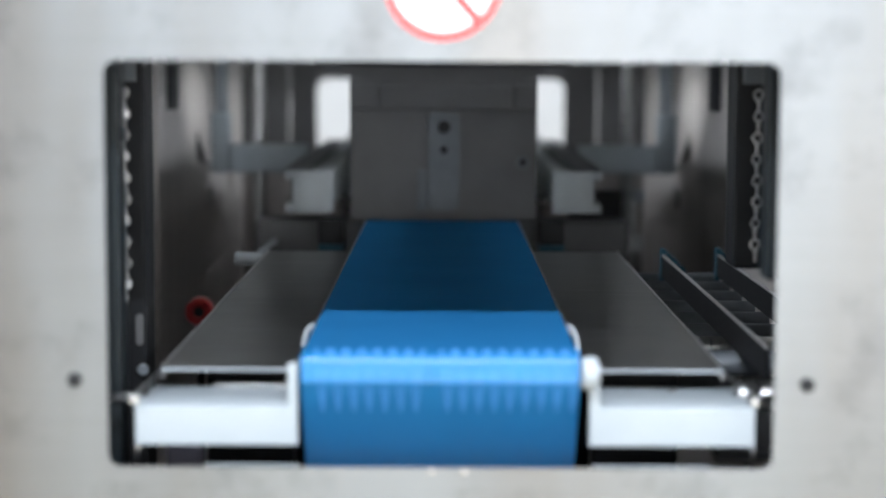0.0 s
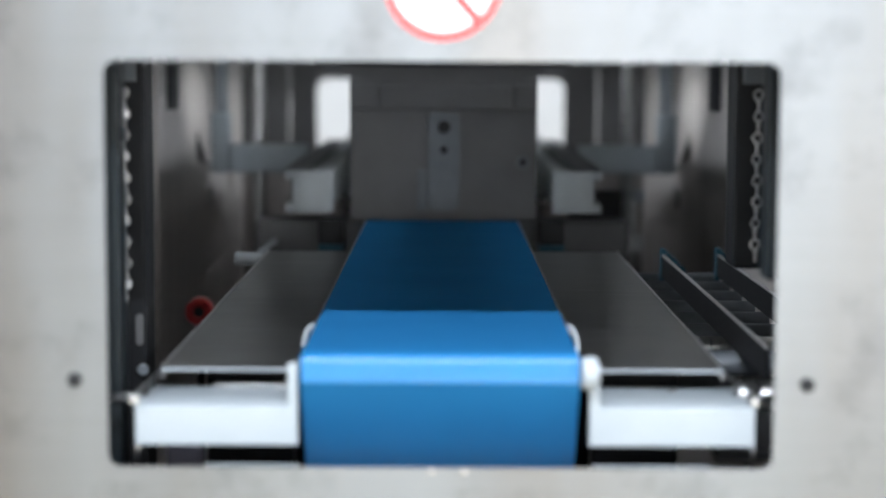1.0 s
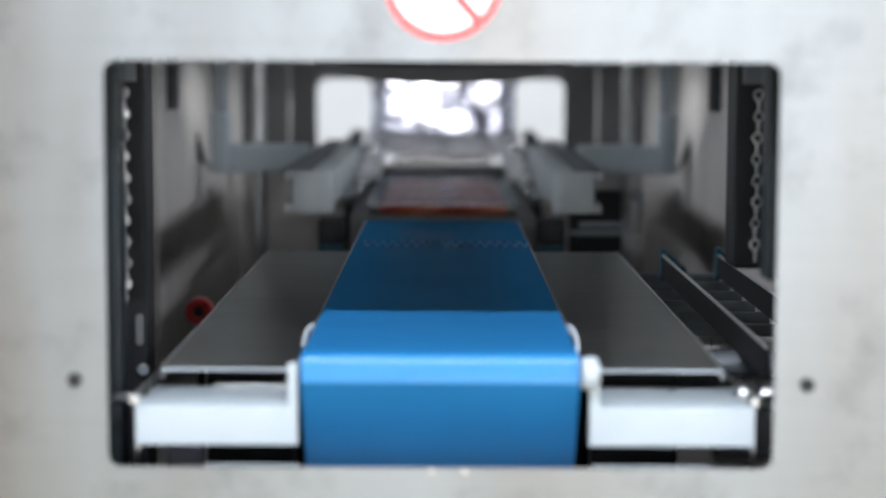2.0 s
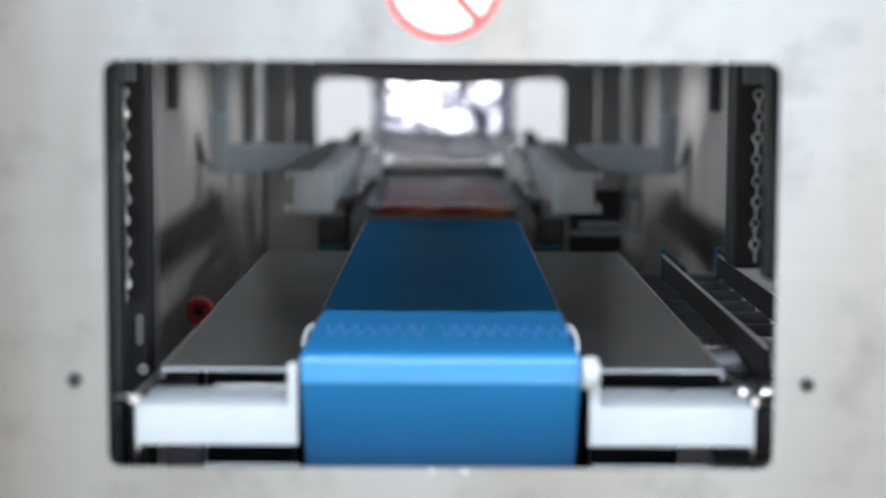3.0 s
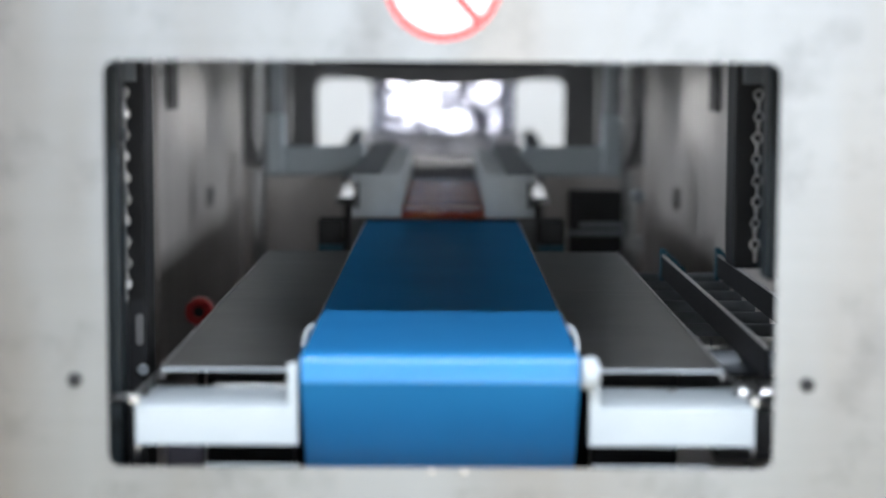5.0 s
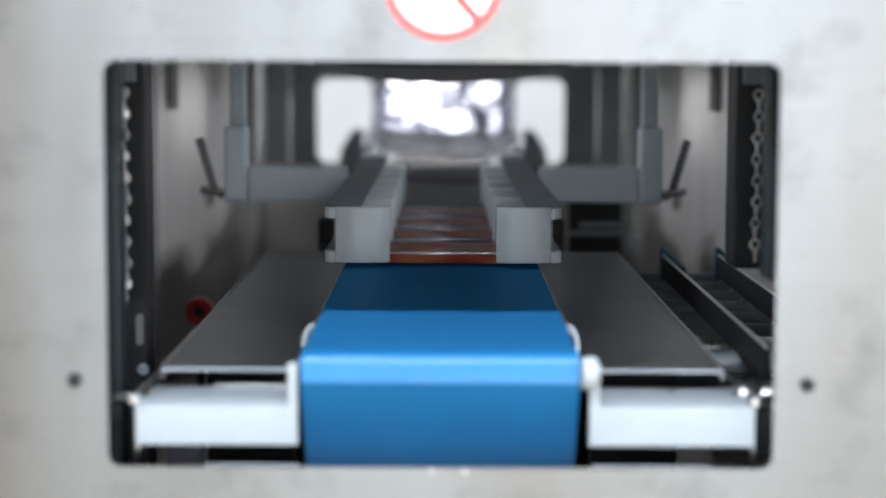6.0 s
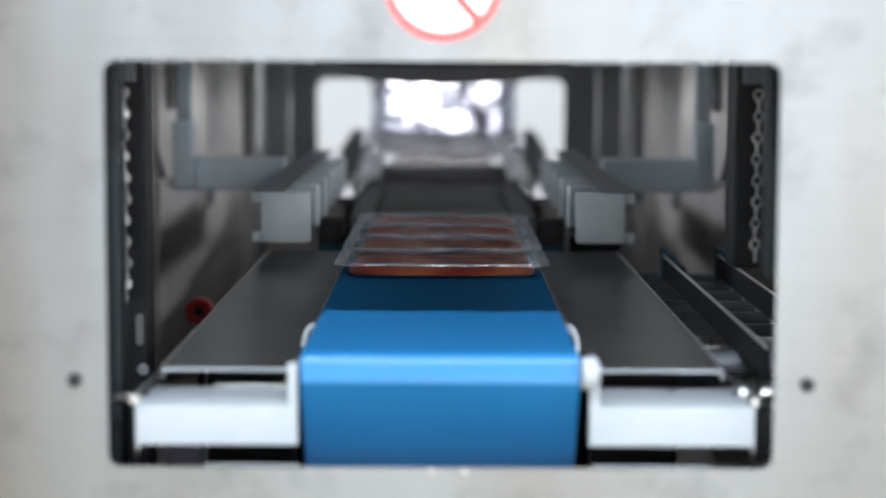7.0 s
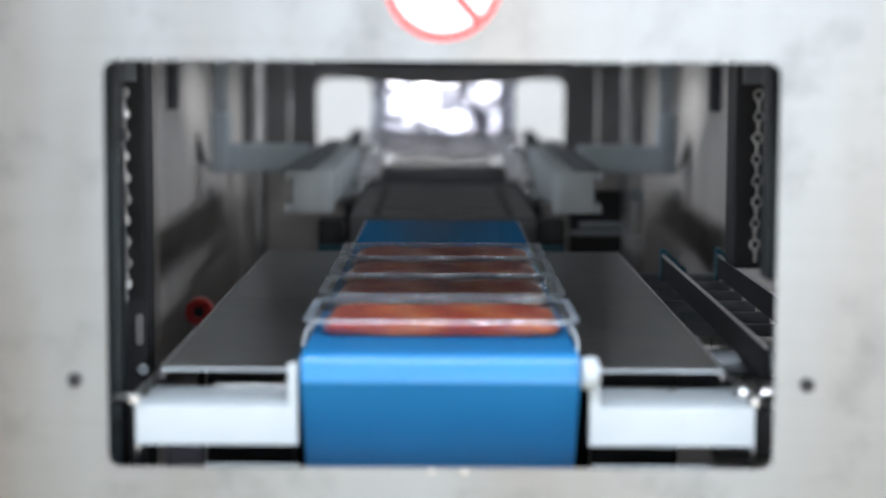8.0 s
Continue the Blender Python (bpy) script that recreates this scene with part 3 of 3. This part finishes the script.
def build_tool():
    """Lower tool; its origin is the middle of its front top edge when lowered."""
    tool = root("lower_sealing_tool", 0, 0, 0, "dark grey lower sealing tool that rises and sinks", "sealing tool")
    w = 0.1645
    part("body", box(-w, w, 0.0, 0.86, -0.25, -0.0262, 0.001), TOOL, tool, "dark grey aluminium block")
    for s in (-1, 1):
        part("pocket_side", box(min(s * 0.1305, s * w), max(s * 0.1305, s * w), 0.0, 0.86, -0.026, 0.0, 0.001), TOOL, tool)
    for y0, y1 in ((0.0, 0.006), (0.171, 0.203), (0.368, 0.4), (0.565, 0.597), (0.762, 0.86)):
        part("pocket_bridge", box(-0.1303, 0.1303, y0, y1, -0.026, 0.0, 0.001), TOOL, tool)
    for k in range(4):
        LIFTS.append(part("lift_plate", box(-0.112, 0.112, 0.03 + 0.197 * k, 0.146 + 0.197 * k, -0.005, 0.0, 0.001), TOOL, tool, "satin lift plate in a tray pocket"))
    part("head_bar", box(-0.108, 0.118, -0.012, -0.0005, -0.055, -0.014, 0.002), TOOL, tool)
    part("side_bar", box(-w, -0.113, -0.006, -0.0005, -0.055, -0.01, 0.002), TOOL, tool)
    part("side_bar", box(0.122, w, -0.006, -0.0005, -0.055, -0.01, 0.002), TOOL, tool)
    lat = part("latch_plate", prism(rounded(-0.027, 0.028, -0.232, -0.06, 0.012), "y", -0.014, -0.0005, 0.001), PLATE, tool, "blue-grey latch plate")
    for z in (-0.085, -0.125):
        part("bolt", rod((0.001, -0.02, z), (0.001, -0.0142, z), 0.011 if z > -0.1 else 0.007, 20, 0.002), DARK, lat)
    part("latch_foot", box(-0.046, -0.028, -0.012, -0.0005, -0.232, -0.16, 0.003), PLATE, tool)
    part("rivet", rod((0.14, -0.006, -0.147), (0.14, -0.0005, -0.147), 0.013, 28, 0.002), PLATE, tool)
    part("rivet_core", rod((0.14, -0.008, -0.147), (0.14, -0.0062, -0.147), 0.006, 20, 0.001), DARK, tool)
    part("carrier_beam", box(-0.33, 0.33, 0.02, 0.1, -0.33, -0.252, 0.006), TOOL, tool)
    part("carrier_link", rod((-0.3, 0.03, -0.29), (-0.3, -0.34, -0.283), 0.006, 14), LATCH, tool)
    part("carrier_knob", rod((-0.33, -0.342, -0.283), (-0.275, -0.34, -0.285), 0.0105, 20, 0.003), ARM, tool, "pale round end knob")
    return tool


# ---- trays ----
def build_tray():
    """Origin at the middle of the front edge of its foot."""
    tray = root("fish_tray", 0, 0, 0, "clear sealed tray with an orange-red fish fillet", "food tray", "sealed trays in a row")
    depth, h = 0.156, 0.018

    def loop(bm, hx, y0, y1, z, r=0.022, seg=6):
        return [bm.verts.new((x, y, z)) for x, y in rounded(-hx, hx, y0, y1, r, seg)]
    steps = [(0.1195, 0.006, depth - 0.006, 0.0006), (0.123, 0.002, depth - 0.002, 0.004), (0.1265, -0.002, depth + 0.002, h - 0.003), (0.128, -0.003, depth + 0.003, h), (0.1365, -0.009, depth + 0.009, h), (0.137, -0.0095, depth + 0.0095, h - 0.003)]
    for name, mat, rows, label in (("tray_shell", CLEAR, steps[:4], "clear plastic tray wall"), ("rim", TRAY, steps[3:], "milky flat tray rim")):
        bm = bmesh.new()
        loops = [loop(bm, *q) for q in rows]
        if name == "tray_shell":
            bm.faces.new(loops[0])
        for a, b in zip(loops, loops[1:]):
            for k in range(len(a)):
                bm.faces.new((a[k], a[(k + 1) % len(a)], b[(k + 1) % len(a)], b[k]))
        thicken(bm, 0.0005)
        part(name, bm, mat, tray, label, smooth=True)
    # fillet: a low rounded slab with an uneven back
    bm = bmesh.new()
    nx, ny = 36, 18

    def top(u, v):
        e = max(0.0, 1 - abs(u) ** 9) ** 0.4 * max(0.0, 1 - abs(v) ** 6) ** 0.4
        return 0.004 + e * (0.0125 + 0.0018 * noise.noise(Vector((u * 2.2, v * 1.6, 3.1))))

    def spot(i, j):
        u, v = -1 + 2 * i / nx, -1 + 2 * j / ny
        sq = math.sqrt(max(0.0, 1 - 0.16 * v ** 4 * u ** 4))
        return u, v, u * 0.1195 * sq, depth / 2 + v * 0.0755 * sq
    up, low = {}, {}
    for i in range(nx + 1):
        for j in range(ny + 1):
            u, v, x, y = spot(i, j)
            edge = max(abs(u), abs(v))
            up[i, j] = bm.verts.new((x, y, top(u, v) + 0.0012 * (1 - edge)))
    for i in range(nx + 1):
        for j in range(ny + 1):
            if i in (0, nx) or j in (0, ny):
                u, v, x, y = spot(i, j)
                low[i, j] = bm.verts.new((x * 0.985, depth / 2 + (y - depth / 2) * 0.97, 0.0016))
    for i in range(nx):
        for j in range(ny):
            bm.faces.new((up[i, j], up[i + 1, j], up[i + 1, j + 1], up[i, j + 1]))
    edge_keys = [(i, 0) for i in range(nx)] + [(nx, j) for j in range(ny)] + [(i, ny) for i in range(nx, 0, -1)] + [(0, j) for j in range(ny, 0, -1)]
    k = len(edge_keys)
    for q in range(k):
        a, b = edge_keys[q], edge_keys[(q + 1) % k]
        bm.faces.new((up[a], up[b], low[b], low[a]))
    bm.faces.new([low[e] for e in edge_keys])
    part("fillet", bm, MEAT, tray, "orange-red fish fillet", smooth=True)
    # lid film, slack and wrinkled
    bm = bmesh.new()
    nx, ny = 40, 24
    grid = [[bm.verts.new((-0.1358 + 0.2716 * i / nx, -0.0085 + (depth + 0.017) * j / ny,
                           h + 0.0008 + (0.0026 * noise.noise(Vector((i * 0.3, j * 0.9, 7.7))) + 0.0016) * (math.sin(math.pi * i / nx) * math.sin(math.pi * j / ny)) ** 0.5)) for j in range(ny + 1)] for i in range(nx + 1)]
    for i in range(nx):
        for j in range(ny):
            bm.faces.new((grid[i][j], grid[i + 1][j], grid[i + 1][j + 1], grid[i][j + 1]))
    film = part("lid_film", bm, CLEAR, tray, "wrinkled clear lid film", smooth=True)
    sol = film.modifiers.new("thickness", "SOLIDIFY")
    sol.thickness = 0.0003
    film.visible_shadow = False
    return tray


# ---- hanging chains ----
def build_chain(x, y, z1, z0, flat, webs):
    chain = root("link_chain", x, y, z1, "thin steel link chain hanging inside the window", "chain", "pair of hanging chains")
    step = 0.0226
    count = int((z1 - z0) / step)
    bm = bmesh.new()
    turns, sides = 20, 8
    rings = [[bm.verts.new((math.cos(q) * (0.0046 + 0.0012 * math.cos(w)), 0.0012 * math.sin(w), math.sin(q) * (0.0052 + 0.0012 * math.cos(w))))
              for w in (2 * math.pi * j / sides for j in range(sides))] for q in (2 * math.pi * i / turns for i in range(turns))]
    for i in range(turns):
        for j in range(sides):
            bm.faces.new((rings[i][j], rings[(i + 1) % turns][j], rings[(i + 1) % turns][(j + 1) % sides], rings[i][(j + 1) % sides]))
    for dy in webs:    # thin web that fills the eye of the link
        hub = bm.verts.new((0, dy, 0))
        rim = [bm.verts.new((0.0045 * math.cos(q), dy, 0.0051 * math.sin(q))) for q in (2 * math.pi * i / turns for i in range(turns))]
        for i in range(turns):
            bm.faces.new((hub, rim[i], rim[(i + 1) % turns]))
    link = part("link", bm, LINK, chain, smooth=True)
    knot = part("joint", tube([(0.0016 * math.sin(q), 0.0008 * math.sin(2 * q), 0.0069 * math.cos(q)) for q in (math.pi * i / 6 for i in range(13))], 0.0011, 8), LINK, chain, smooth=True)
    for k in range(count):
        ob = link if k == 0 else new("link", link.data)
        ob.parent = chain
        ob.location = (0.0007 * math.sin(k * 1.7), 0, -step * (k + 0.5))
        ob.rotation_euler = (0, 0, radians(flat + 14 * math.sin(k * 2.3)))
        pin = knot if k == 0 else new("joint", knot.data)
        pin.parent = chain
        pin.location = (0.0007 * math.sin(k * 1.7 + 0.8), 0, -step * (k + 1))
        pin.rotation_euler = (0, 0, radians(flat + 80 + 10 * math.sin(k * 1.3)))
    part("anchor", box(-0.016, 0.012, -0.004, 0.004, 0, 0.019, 0.001), PLATE, chain)
    return chain


# ---- deep end: what shows through the infeed window, and side fittings ----
def build_fittings():
    for s in (-1, 1):
        rail = root("infeed_rail", 0, 0, 0, "bright polished guide rail beside the sealing tool", "guide rail", "infeed rails")
        part("bar", box(min(s * 0.178, s * 0.213), max(s * 0.178, s * 0.213), 3.66, 5.25, 0.94, 0.953, 0.002), MIRROR, rail, "flat polished rail")
        for k in range(4):
            part("clamp", rod((s * 0.195, 4.15 + 0.25 * k, 0.952), (s * 0.195, 4.15 + 0.25 * k, 0.978), 0.011, 20, 0.004), CHROME, rail)
        part("end_block", prism([(s * x, z) for x, z in [(0.28, 0.94), (0.216, 0.94), (0.216, 1.03), (0.222, 1.038), (0.24, 1.038), (0.25, 1.03), (0.28, 0.98)]], "y", 5.0, 5.06, 0.003), LATCH, rail)
        part("block_arm", box(min(s * 0.2, s * 0.26), max(s * 0.2, s * 0.26), 5.02, 5.05, 0.925, 0.939, 0.002), TOOL, rail)
        # polished ball, added only to throw a glint beside the rail
        bm = bmesh.new()
        bmesh.ops.create_uvsphere(bm, u_segments=20, v_segments=12, radius=0.018, matrix=Matrix.Translation((s * 0.176, 4.5, 1.005)))
        part("glint_ball", bm, CHROME, rail, "polished ball added for a glint on the rail", smooth=True)
        part("ball_stem", rod((s * 0.18, 4.5, 0.951), (s * 0.178, 4.5, 0.992), 0.004, 10), CHROME, rail)
        # small chrome balls added for more glints along the rail
        for k in range(5):
            bm = bmesh.new()
            bmesh.ops.create_uvsphere(bm, u_segments=16, v_segments=10, radius=0.008 + 0.002 * (k % 2), matrix=Matrix.Translation((s * (0.17 + 0.006 * (k % 2)), 3.72 + 0.1 * k, 0.959)))
            part("glint_cap", bm, CHROME, rail, smooth=True)
        part("guide_block", box(min(s * 0.158, s * 0.19), max(s * 0.158, s * 0.19), 4.12, 4.18, 0.9545, 0.992, 0.012, 3), ACETAL, rail, "rounded white plastic guide block", smooth=True)
        for y in (3.9, 5.0):
            part("stand", box(s * 0.2 - 0.006, s * 0.2 + 0.006, y, y + 0.03, 0.625, 0.9405, 0.002), DARK, rail)
    # deep end: added backlight panel, and slack film seen through the infeed window
    lamp = root("film_backlight", 0, 6.5, 0, "tall white backlight panel on a thin stand, added behind the film", "work lamp")
    part("lamp_case", box(-0.21, 0.21, 0.0, 0.04, 0.965, 1.77, 0.004), DARK, lamp)
    part("lens", box(-0.195, 0.19, -0.006, -0.0005, 0.98, 1.755, 0.002), LENS, lamp, "glowing white lens")
    part("stand_pole", rod((0, 0.06, 0.02), (0, 0.06, 1.65), 0.015, 20), DARK, lamp)
    part("stand_foot", rod((0, 0.06, 0), (0, 0.06, 0.02), 0.16, 32, 0.004), DARK, lamp)
    lane = root("infeed_lane", 0, 0, 0, "violet-grey infeed slide behind the sealing tool", "slide")
    part("slide_top", box(-0.134, 0.128, 4.16, 5.28, 0.935, 0.955, 0.003), VIOLET, lane)
    for y in (4.4, 5.1):
        part("slide_leg", box(-0.02, 0.02, y, y + 0.04, 0.625, 0.934, 0.002), DARK, lane)
    web = root("lidding_film_web", 0, 4.9, 0, "slack crumpled web of clear lidding film", "film")
    for name, zlo, zhi, yb, seed in (("upper_fold", 1.03, 1.165, 0.0, 1.3), ("lower_fold", 0.972, 1.04, -0.05, 5.9)):
        bm = bmesh.new()
        nx, nz = 46, 20
        half = 0.19 if zlo > 1 else 0.2
        g = [[bm.verts.new((-half + 2 * half * i / nx, yb + 0.05 * noise.noise(Vector((i * 0.16, j * 0.22, seed))) + 0.012 * noise.noise(Vector((i * 0.7, j * 0.6, seed))),
                            zlo + (zhi - zlo) * j / nz + 0.012 * noise.noise(Vector((i * 0.3, 2.0, seed))))) for j in range(nz + 1)] for i in range(nx + 1)]
        for i in range(nx):
            for j in range(nz):
                bm.faces.new((g[i][j], g[i + 1][j], g[i + 1][j + 1], g[i][j + 1]))
        thicken(bm, 0.0003)
        part(name, bm, FOIL if name == "upper_fold" else FOLD, web, smooth=True)
    # slack film that bunches up along both rails
    for sx in (-1, 1):
        bm = bmesh.new()
        g = [[bm.verts.new((sx * (0.14 + 0.048 * j / 8) + 0.005 * noise.noise(Vector((i * 0.5, j * 0.6, 2.2))), -0.88 + 0.8 * i / 34,
                            0.966 + 0.062 * i / 34 + 0.013 * noise.noise(Vector((i * 0.6, j * 0.55, 9.1 * sx))))) for j in range(9)] for i in range(35)]
        for i in range(34):
            for j in range(8):
                bm.faces.new((g[i][j], g[i + 1][j], g[i + 1][j + 1], g[i][j + 1]))
        thicken(bm, 0.0003)
        part("side_fold", bm, BUNCH, web, "bunched film edge, whitened for its glints", smooth=True)
    part("film_roller", rod((-0.2, 0.0, 1.176), (0.2, 0.0, 1.176), 0.01, 24), CHROME, web)
    for sx in (-1, 1):
        part("film_clip", rod((sx * 0.2, -0.06, 0.99), (sx * 0.2, 0.0, 0.99), 0.012, 20, 0.004), CHROME, web)
        part("roller_arm", box(sx * 0.19 - 0.008, sx * 0.19 + 0.008, -0.02, 0.02, 1.165, 1.25, 0.002), DARK, web)
    knob = root("red_knob", -0.3985, 3.0, 0.813, "round red plastic hand knob with a dark hub", "knob")
    bm = ring(0, 0, 0.0095, 0.0225, -0.014, 0.014, 40)
    bmesh.ops.bevel(bm, geom=bm.edges[:], offset=0.002, segments=2, affect="EDGES")
    part("grip", bm, RED, knob)
    part("hub", rod((0, -0.008, 0), (0, 0.02, 0), 0.0096, 20), DARK, knob)
    part("stem", rod((0, 0.012, 0), (0, 0.012, -0.188), 0.007, 12), DARK, knob)
    # side conveyor lane with dark rails and rollers
    lane = root("side_lane", 0, 0, 0, "dark roller lane with thin blue-tipped guide rails", "roller lane")
    for x, y0, y1 in ((0.331, 1.86, 2.77), (0.416, 2.1, 2.78)):
        part("lane_rail", box(x - 0.0015, x + 0.0015, y0, y1, 0.90, 0.932, 0.0005), DARK, lane)
        part("rail_cap", box(x - 0.0026, x + 0.0026, y0, y1 - 0.008, 0.9322, 0.9342, 0.0005), LINK, lane)
        part("rail_tip", prism([(x - 0.003, 0.895), (x + 0.036, 0.895), (x + 0.036, 0.912), (x + 0.003, 0.943), (x - 0.003, 0.943)], "y", y1 - 0.006, y1 + 0.012, 0.001), BLUE_STRIP, lane, "teal plastic rail tip")
    for k in range(8):
        # the second roller gets brighter SHEET to imitate the highlight on it
        part("roller", rod((0.27, 2.06 + 0.11 * k, 0.885), (0.425, 2.06 + 0.11 * k, 0.885), 0.014, 20, 0.002), PLATE if k != 1 else SHEET, lane, smooth=True)
    shaft = part("shaft", rod((0.284, 1.765, 0.9012), (0.3045, 1.765, 0.9012), 0.0145, 32, 0.002), SHEET, lane, "polished steel shaft", smooth=True)
    part("shaft_groove", rod((0.3047, 1.765, 0.9012), (0.3066, 1.765, 0.9012), 0.0132, 32), DARK, shaft)
    part("shaft_end", rod((0.3068, 1.765, 0.9012), (0.34, 1.765, 0.9012), 0.0145, 32, 0.002), SHEET, shaft, smooth=True)
    part("lane_bed", box(0.265, 0.43, 1.75, 2.8, 0.84, 0.85, 0.001), DARK, lane)


def build_bracket():
    """Upright rod with a clamp knob and two level bars, beside the tail of the belt."""
    br = root("adjusting_bracket", 0.36, 3.5, 0.625, "dark adjusting bracket with a bright rod and a round knob", "bracket")
    part("upright_rod", rod((0, 0, 0), (0, 0, 0.335), 0.0085, 20), SHEET, br, smooth=True)
    part("knob", rod((0.008, -0.03, 0.345), (0.008, 0.01, 0.345), 0.0125, 24, 0.003), LATCH, br, "round bright clamp knob", smooth=True)
    part("clamp_block", box(-0.018, 0.02, -0.014, 0.016, 0.24, 0.268, 0.002), SHEET, br)
    for z, x0 in ((0.272, -0.122), (0.288, -0.1)):
        part("level_bar", rod((x0, 0.012, z), (0.0, 0.012, z), 0.0052, 16), LATCH, br, smooth=True)
    part("back_block", box(-0.118, -0.018, 0.022, 0.06, 0.2, 0.352, 0.003), DARK, br, "black back block")
    part("foot", box(-0.03, 0.03, -0.03, 0.03, 0, 0.008, 0.001), DARK, br)


def build_all():
    build_bracket()
    build_hall()
    build_machine()
    build_table()
    build_conveyor()
    build_fittings()
    build_chain(-0.3365, 1.95, 1.2, 0.959, 5, (-0.0005, 0.0005))
    build_chain(0.3315, 1.95, 1.2, 1.0, 12, ())


build_all()
ARM_W, ARM_E = build_arm(-1), build_arm(1)
LOWER = build_tool()
FIRST = build_tray()
TRAYS = [FIRST] + [copy_thing(FIRST, pose(0, 0, 0)) for _ in range(3)]


def loop_place(s):
    """The pose at s metres along the belt, from the top of its tail towards the nose and back underneath."""
    r, y0, y1 = 0.018, 1.6995, 3.16
    top, nose = y1 - y0, 0.0225
    s %= 3.1
    if s < top - 0.003:
        return pose(0, y1 - s, BELT + 0.0004)
    if s < top:
        return pose(0, y1 - s, BELT + 0.0004, 26)
    if s < top + nose:
        a = (s - top) / nose
        return pose(0, 1.6962 - 0.0078 * a, BELT - 0.0009 - 0.0203 * a, 70)
    s -= top + nose
    if s < 0.11:
        return pose(0, 1.6888 + s * 0.574, BELT - 0.0258 - s * 0.819, 88 if s < 0.004 else 125)
    s -= 0.11
    if s < 0.06:
        return pose(0, 1.7519 + s * 0.635, 0.8341 + s * 1.27, 125 + 900 * s)
    s -= 0.06
    left = 3.1 - top - nose - 0.17
    if s < left - 0.06:
        return pose(0, 1.79 + s * 1.35 / (left - 0.06), BELT - 0.0395, 180)
    a = (s - left + 0.06) / 0.06 * math.pi
    return pose(0, y1 + (r + 0.0004) * math.sin(a), BELT - r - (r + 0.0004) * math.cos(a), 180 + math.degrees(a))


def motions():
    # belt splice: seconds, metres run along the loop
    run = [(0, 1.476), (0.3, 1.67), (1.0, 2.45), (1.6, 3.05), (1.8, 3.25), (2.4, 4.03), (2.6, 4.19), (2.8, 4.3), (2.9, 4.365), (3.0, 4.405), (3.2, 4.457), (3.4, 4.473), (4.1, 4.473),
           (4.2, 4.49), (4.3, 4.51), (4.4, 4.575), (4.5, 4.65), (4.7, 4.79), (5.0, 4.85), (6.9, 4.85), (7.2, 4.93), (8.0, 5.34)]
    for k, strip in enumerate(SPLICE):
        steps = [round(0.05 * i, 3) for i in range(161)]
        walk(strip, [(t, loop_place(float(np.interp(t, [q[0] for q in run], [q[1] for q in run])) + 0.017 * (k - 2))) for t in steps])
    # lower tool: seconds, height above its lowered place
    lift = [(0, 0.243), (1.2, 0.243), (1.3, 0.237), (1.4, 0.196), (1.5, 0.145), (1.6, 0.088), (1.7, 0.04), (1.8, 0.01), (1.9, 0.0), (8, 0.0)]
    walk(LOWER, [(t, pose(0, 3.25, BELT + h)) for t, h in lift])
    # the lift plates let the trays down into the pockets while the tool is up
    sunk = [(t, -0.0178 * min(1.0, h / 0.1)) for t, h in lift]
    for plate in LIFTS:
        walk(plate, [(t, pose(0, 0, d)) for t, d in sunk])
    # comb arms: seconds, place of the front along the way, how far each stands open
    comb = [(0, 3.22, 0.122), (3.9, 3.22, 0.122), (4.0, 3.22, 0.117), (4.1, 3.22, 0.098), (4.2, 3.22, 0.062), (4.3, 3.22, 0.03), (4.4, 3.22, 0.01), (4.5, 3.22, 0),
            (4.75, 3.22, 0), (5.0, 3.13, 0), (5.25, 2.96, 0), (5.5, 2.74, 0), (5.8, 2.53, 0), (5.9, 2.47, 0), (6.0, 2.42, 0), (6.1, 2.375, 0), (6.2, 2.345, 0), (6.3, 2.332, 0), (6.5, 2.33, 0),
            (6.6, 2.33, 0.064), (6.7, 2.33, 0.117), (6.8, 2.345, 0.124), (6.9, 2.46, 0.125), (7.0, 2.69, 0.125), (7.1, 2.95, 0.123), (7.2, 3.15, 0.122), (7.3, 3.215, 0.122), (7.4, 3.22, 0.122), (8, 3.22, 0.122)]
    walk(ARM_W, [(t, pose(-o, y, BELT)) for t, y, o in comb])
    walk(ARM_E, [(t, pose(o, y, BELT)) for t, y, o in comb])
    push = [(4.75, 3.26), (5.0, 3.17), (5.25, 3.0), (5.5, 2.78), (5.8, 2.57), (5.9, 2.51), (6.0, 2.46), (6.1, 2.415), (6.2, 2.385), (6.3, 2.372), (6.85, 2.37)]
    ride = [(7.0, 2.312), (7.2, 2.205), (7.4, 2.107), (7.6, 2.013), (7.8, 1.913), (8, 1.805)]
    for k, tray in enumerate(TRAYS):
        rows = [(t, pose(-0.001, 3.26 + 0.197 * k, BELT + 0.001 + h + d)) for (t, h), (_, d) in zip(lift, sunk) if t < 2]
        rows += [(t, pose(-0.001, y + 0.197 * k, BELT + 0.001)) for t, y in push]
        rows += [(t, pose(-0.001, y + 0.197 * k + (0.014 * (t - 7) if k else 0), BELT + 0.001)) for t, y in ride]
        walk(tray, rows)


motions()
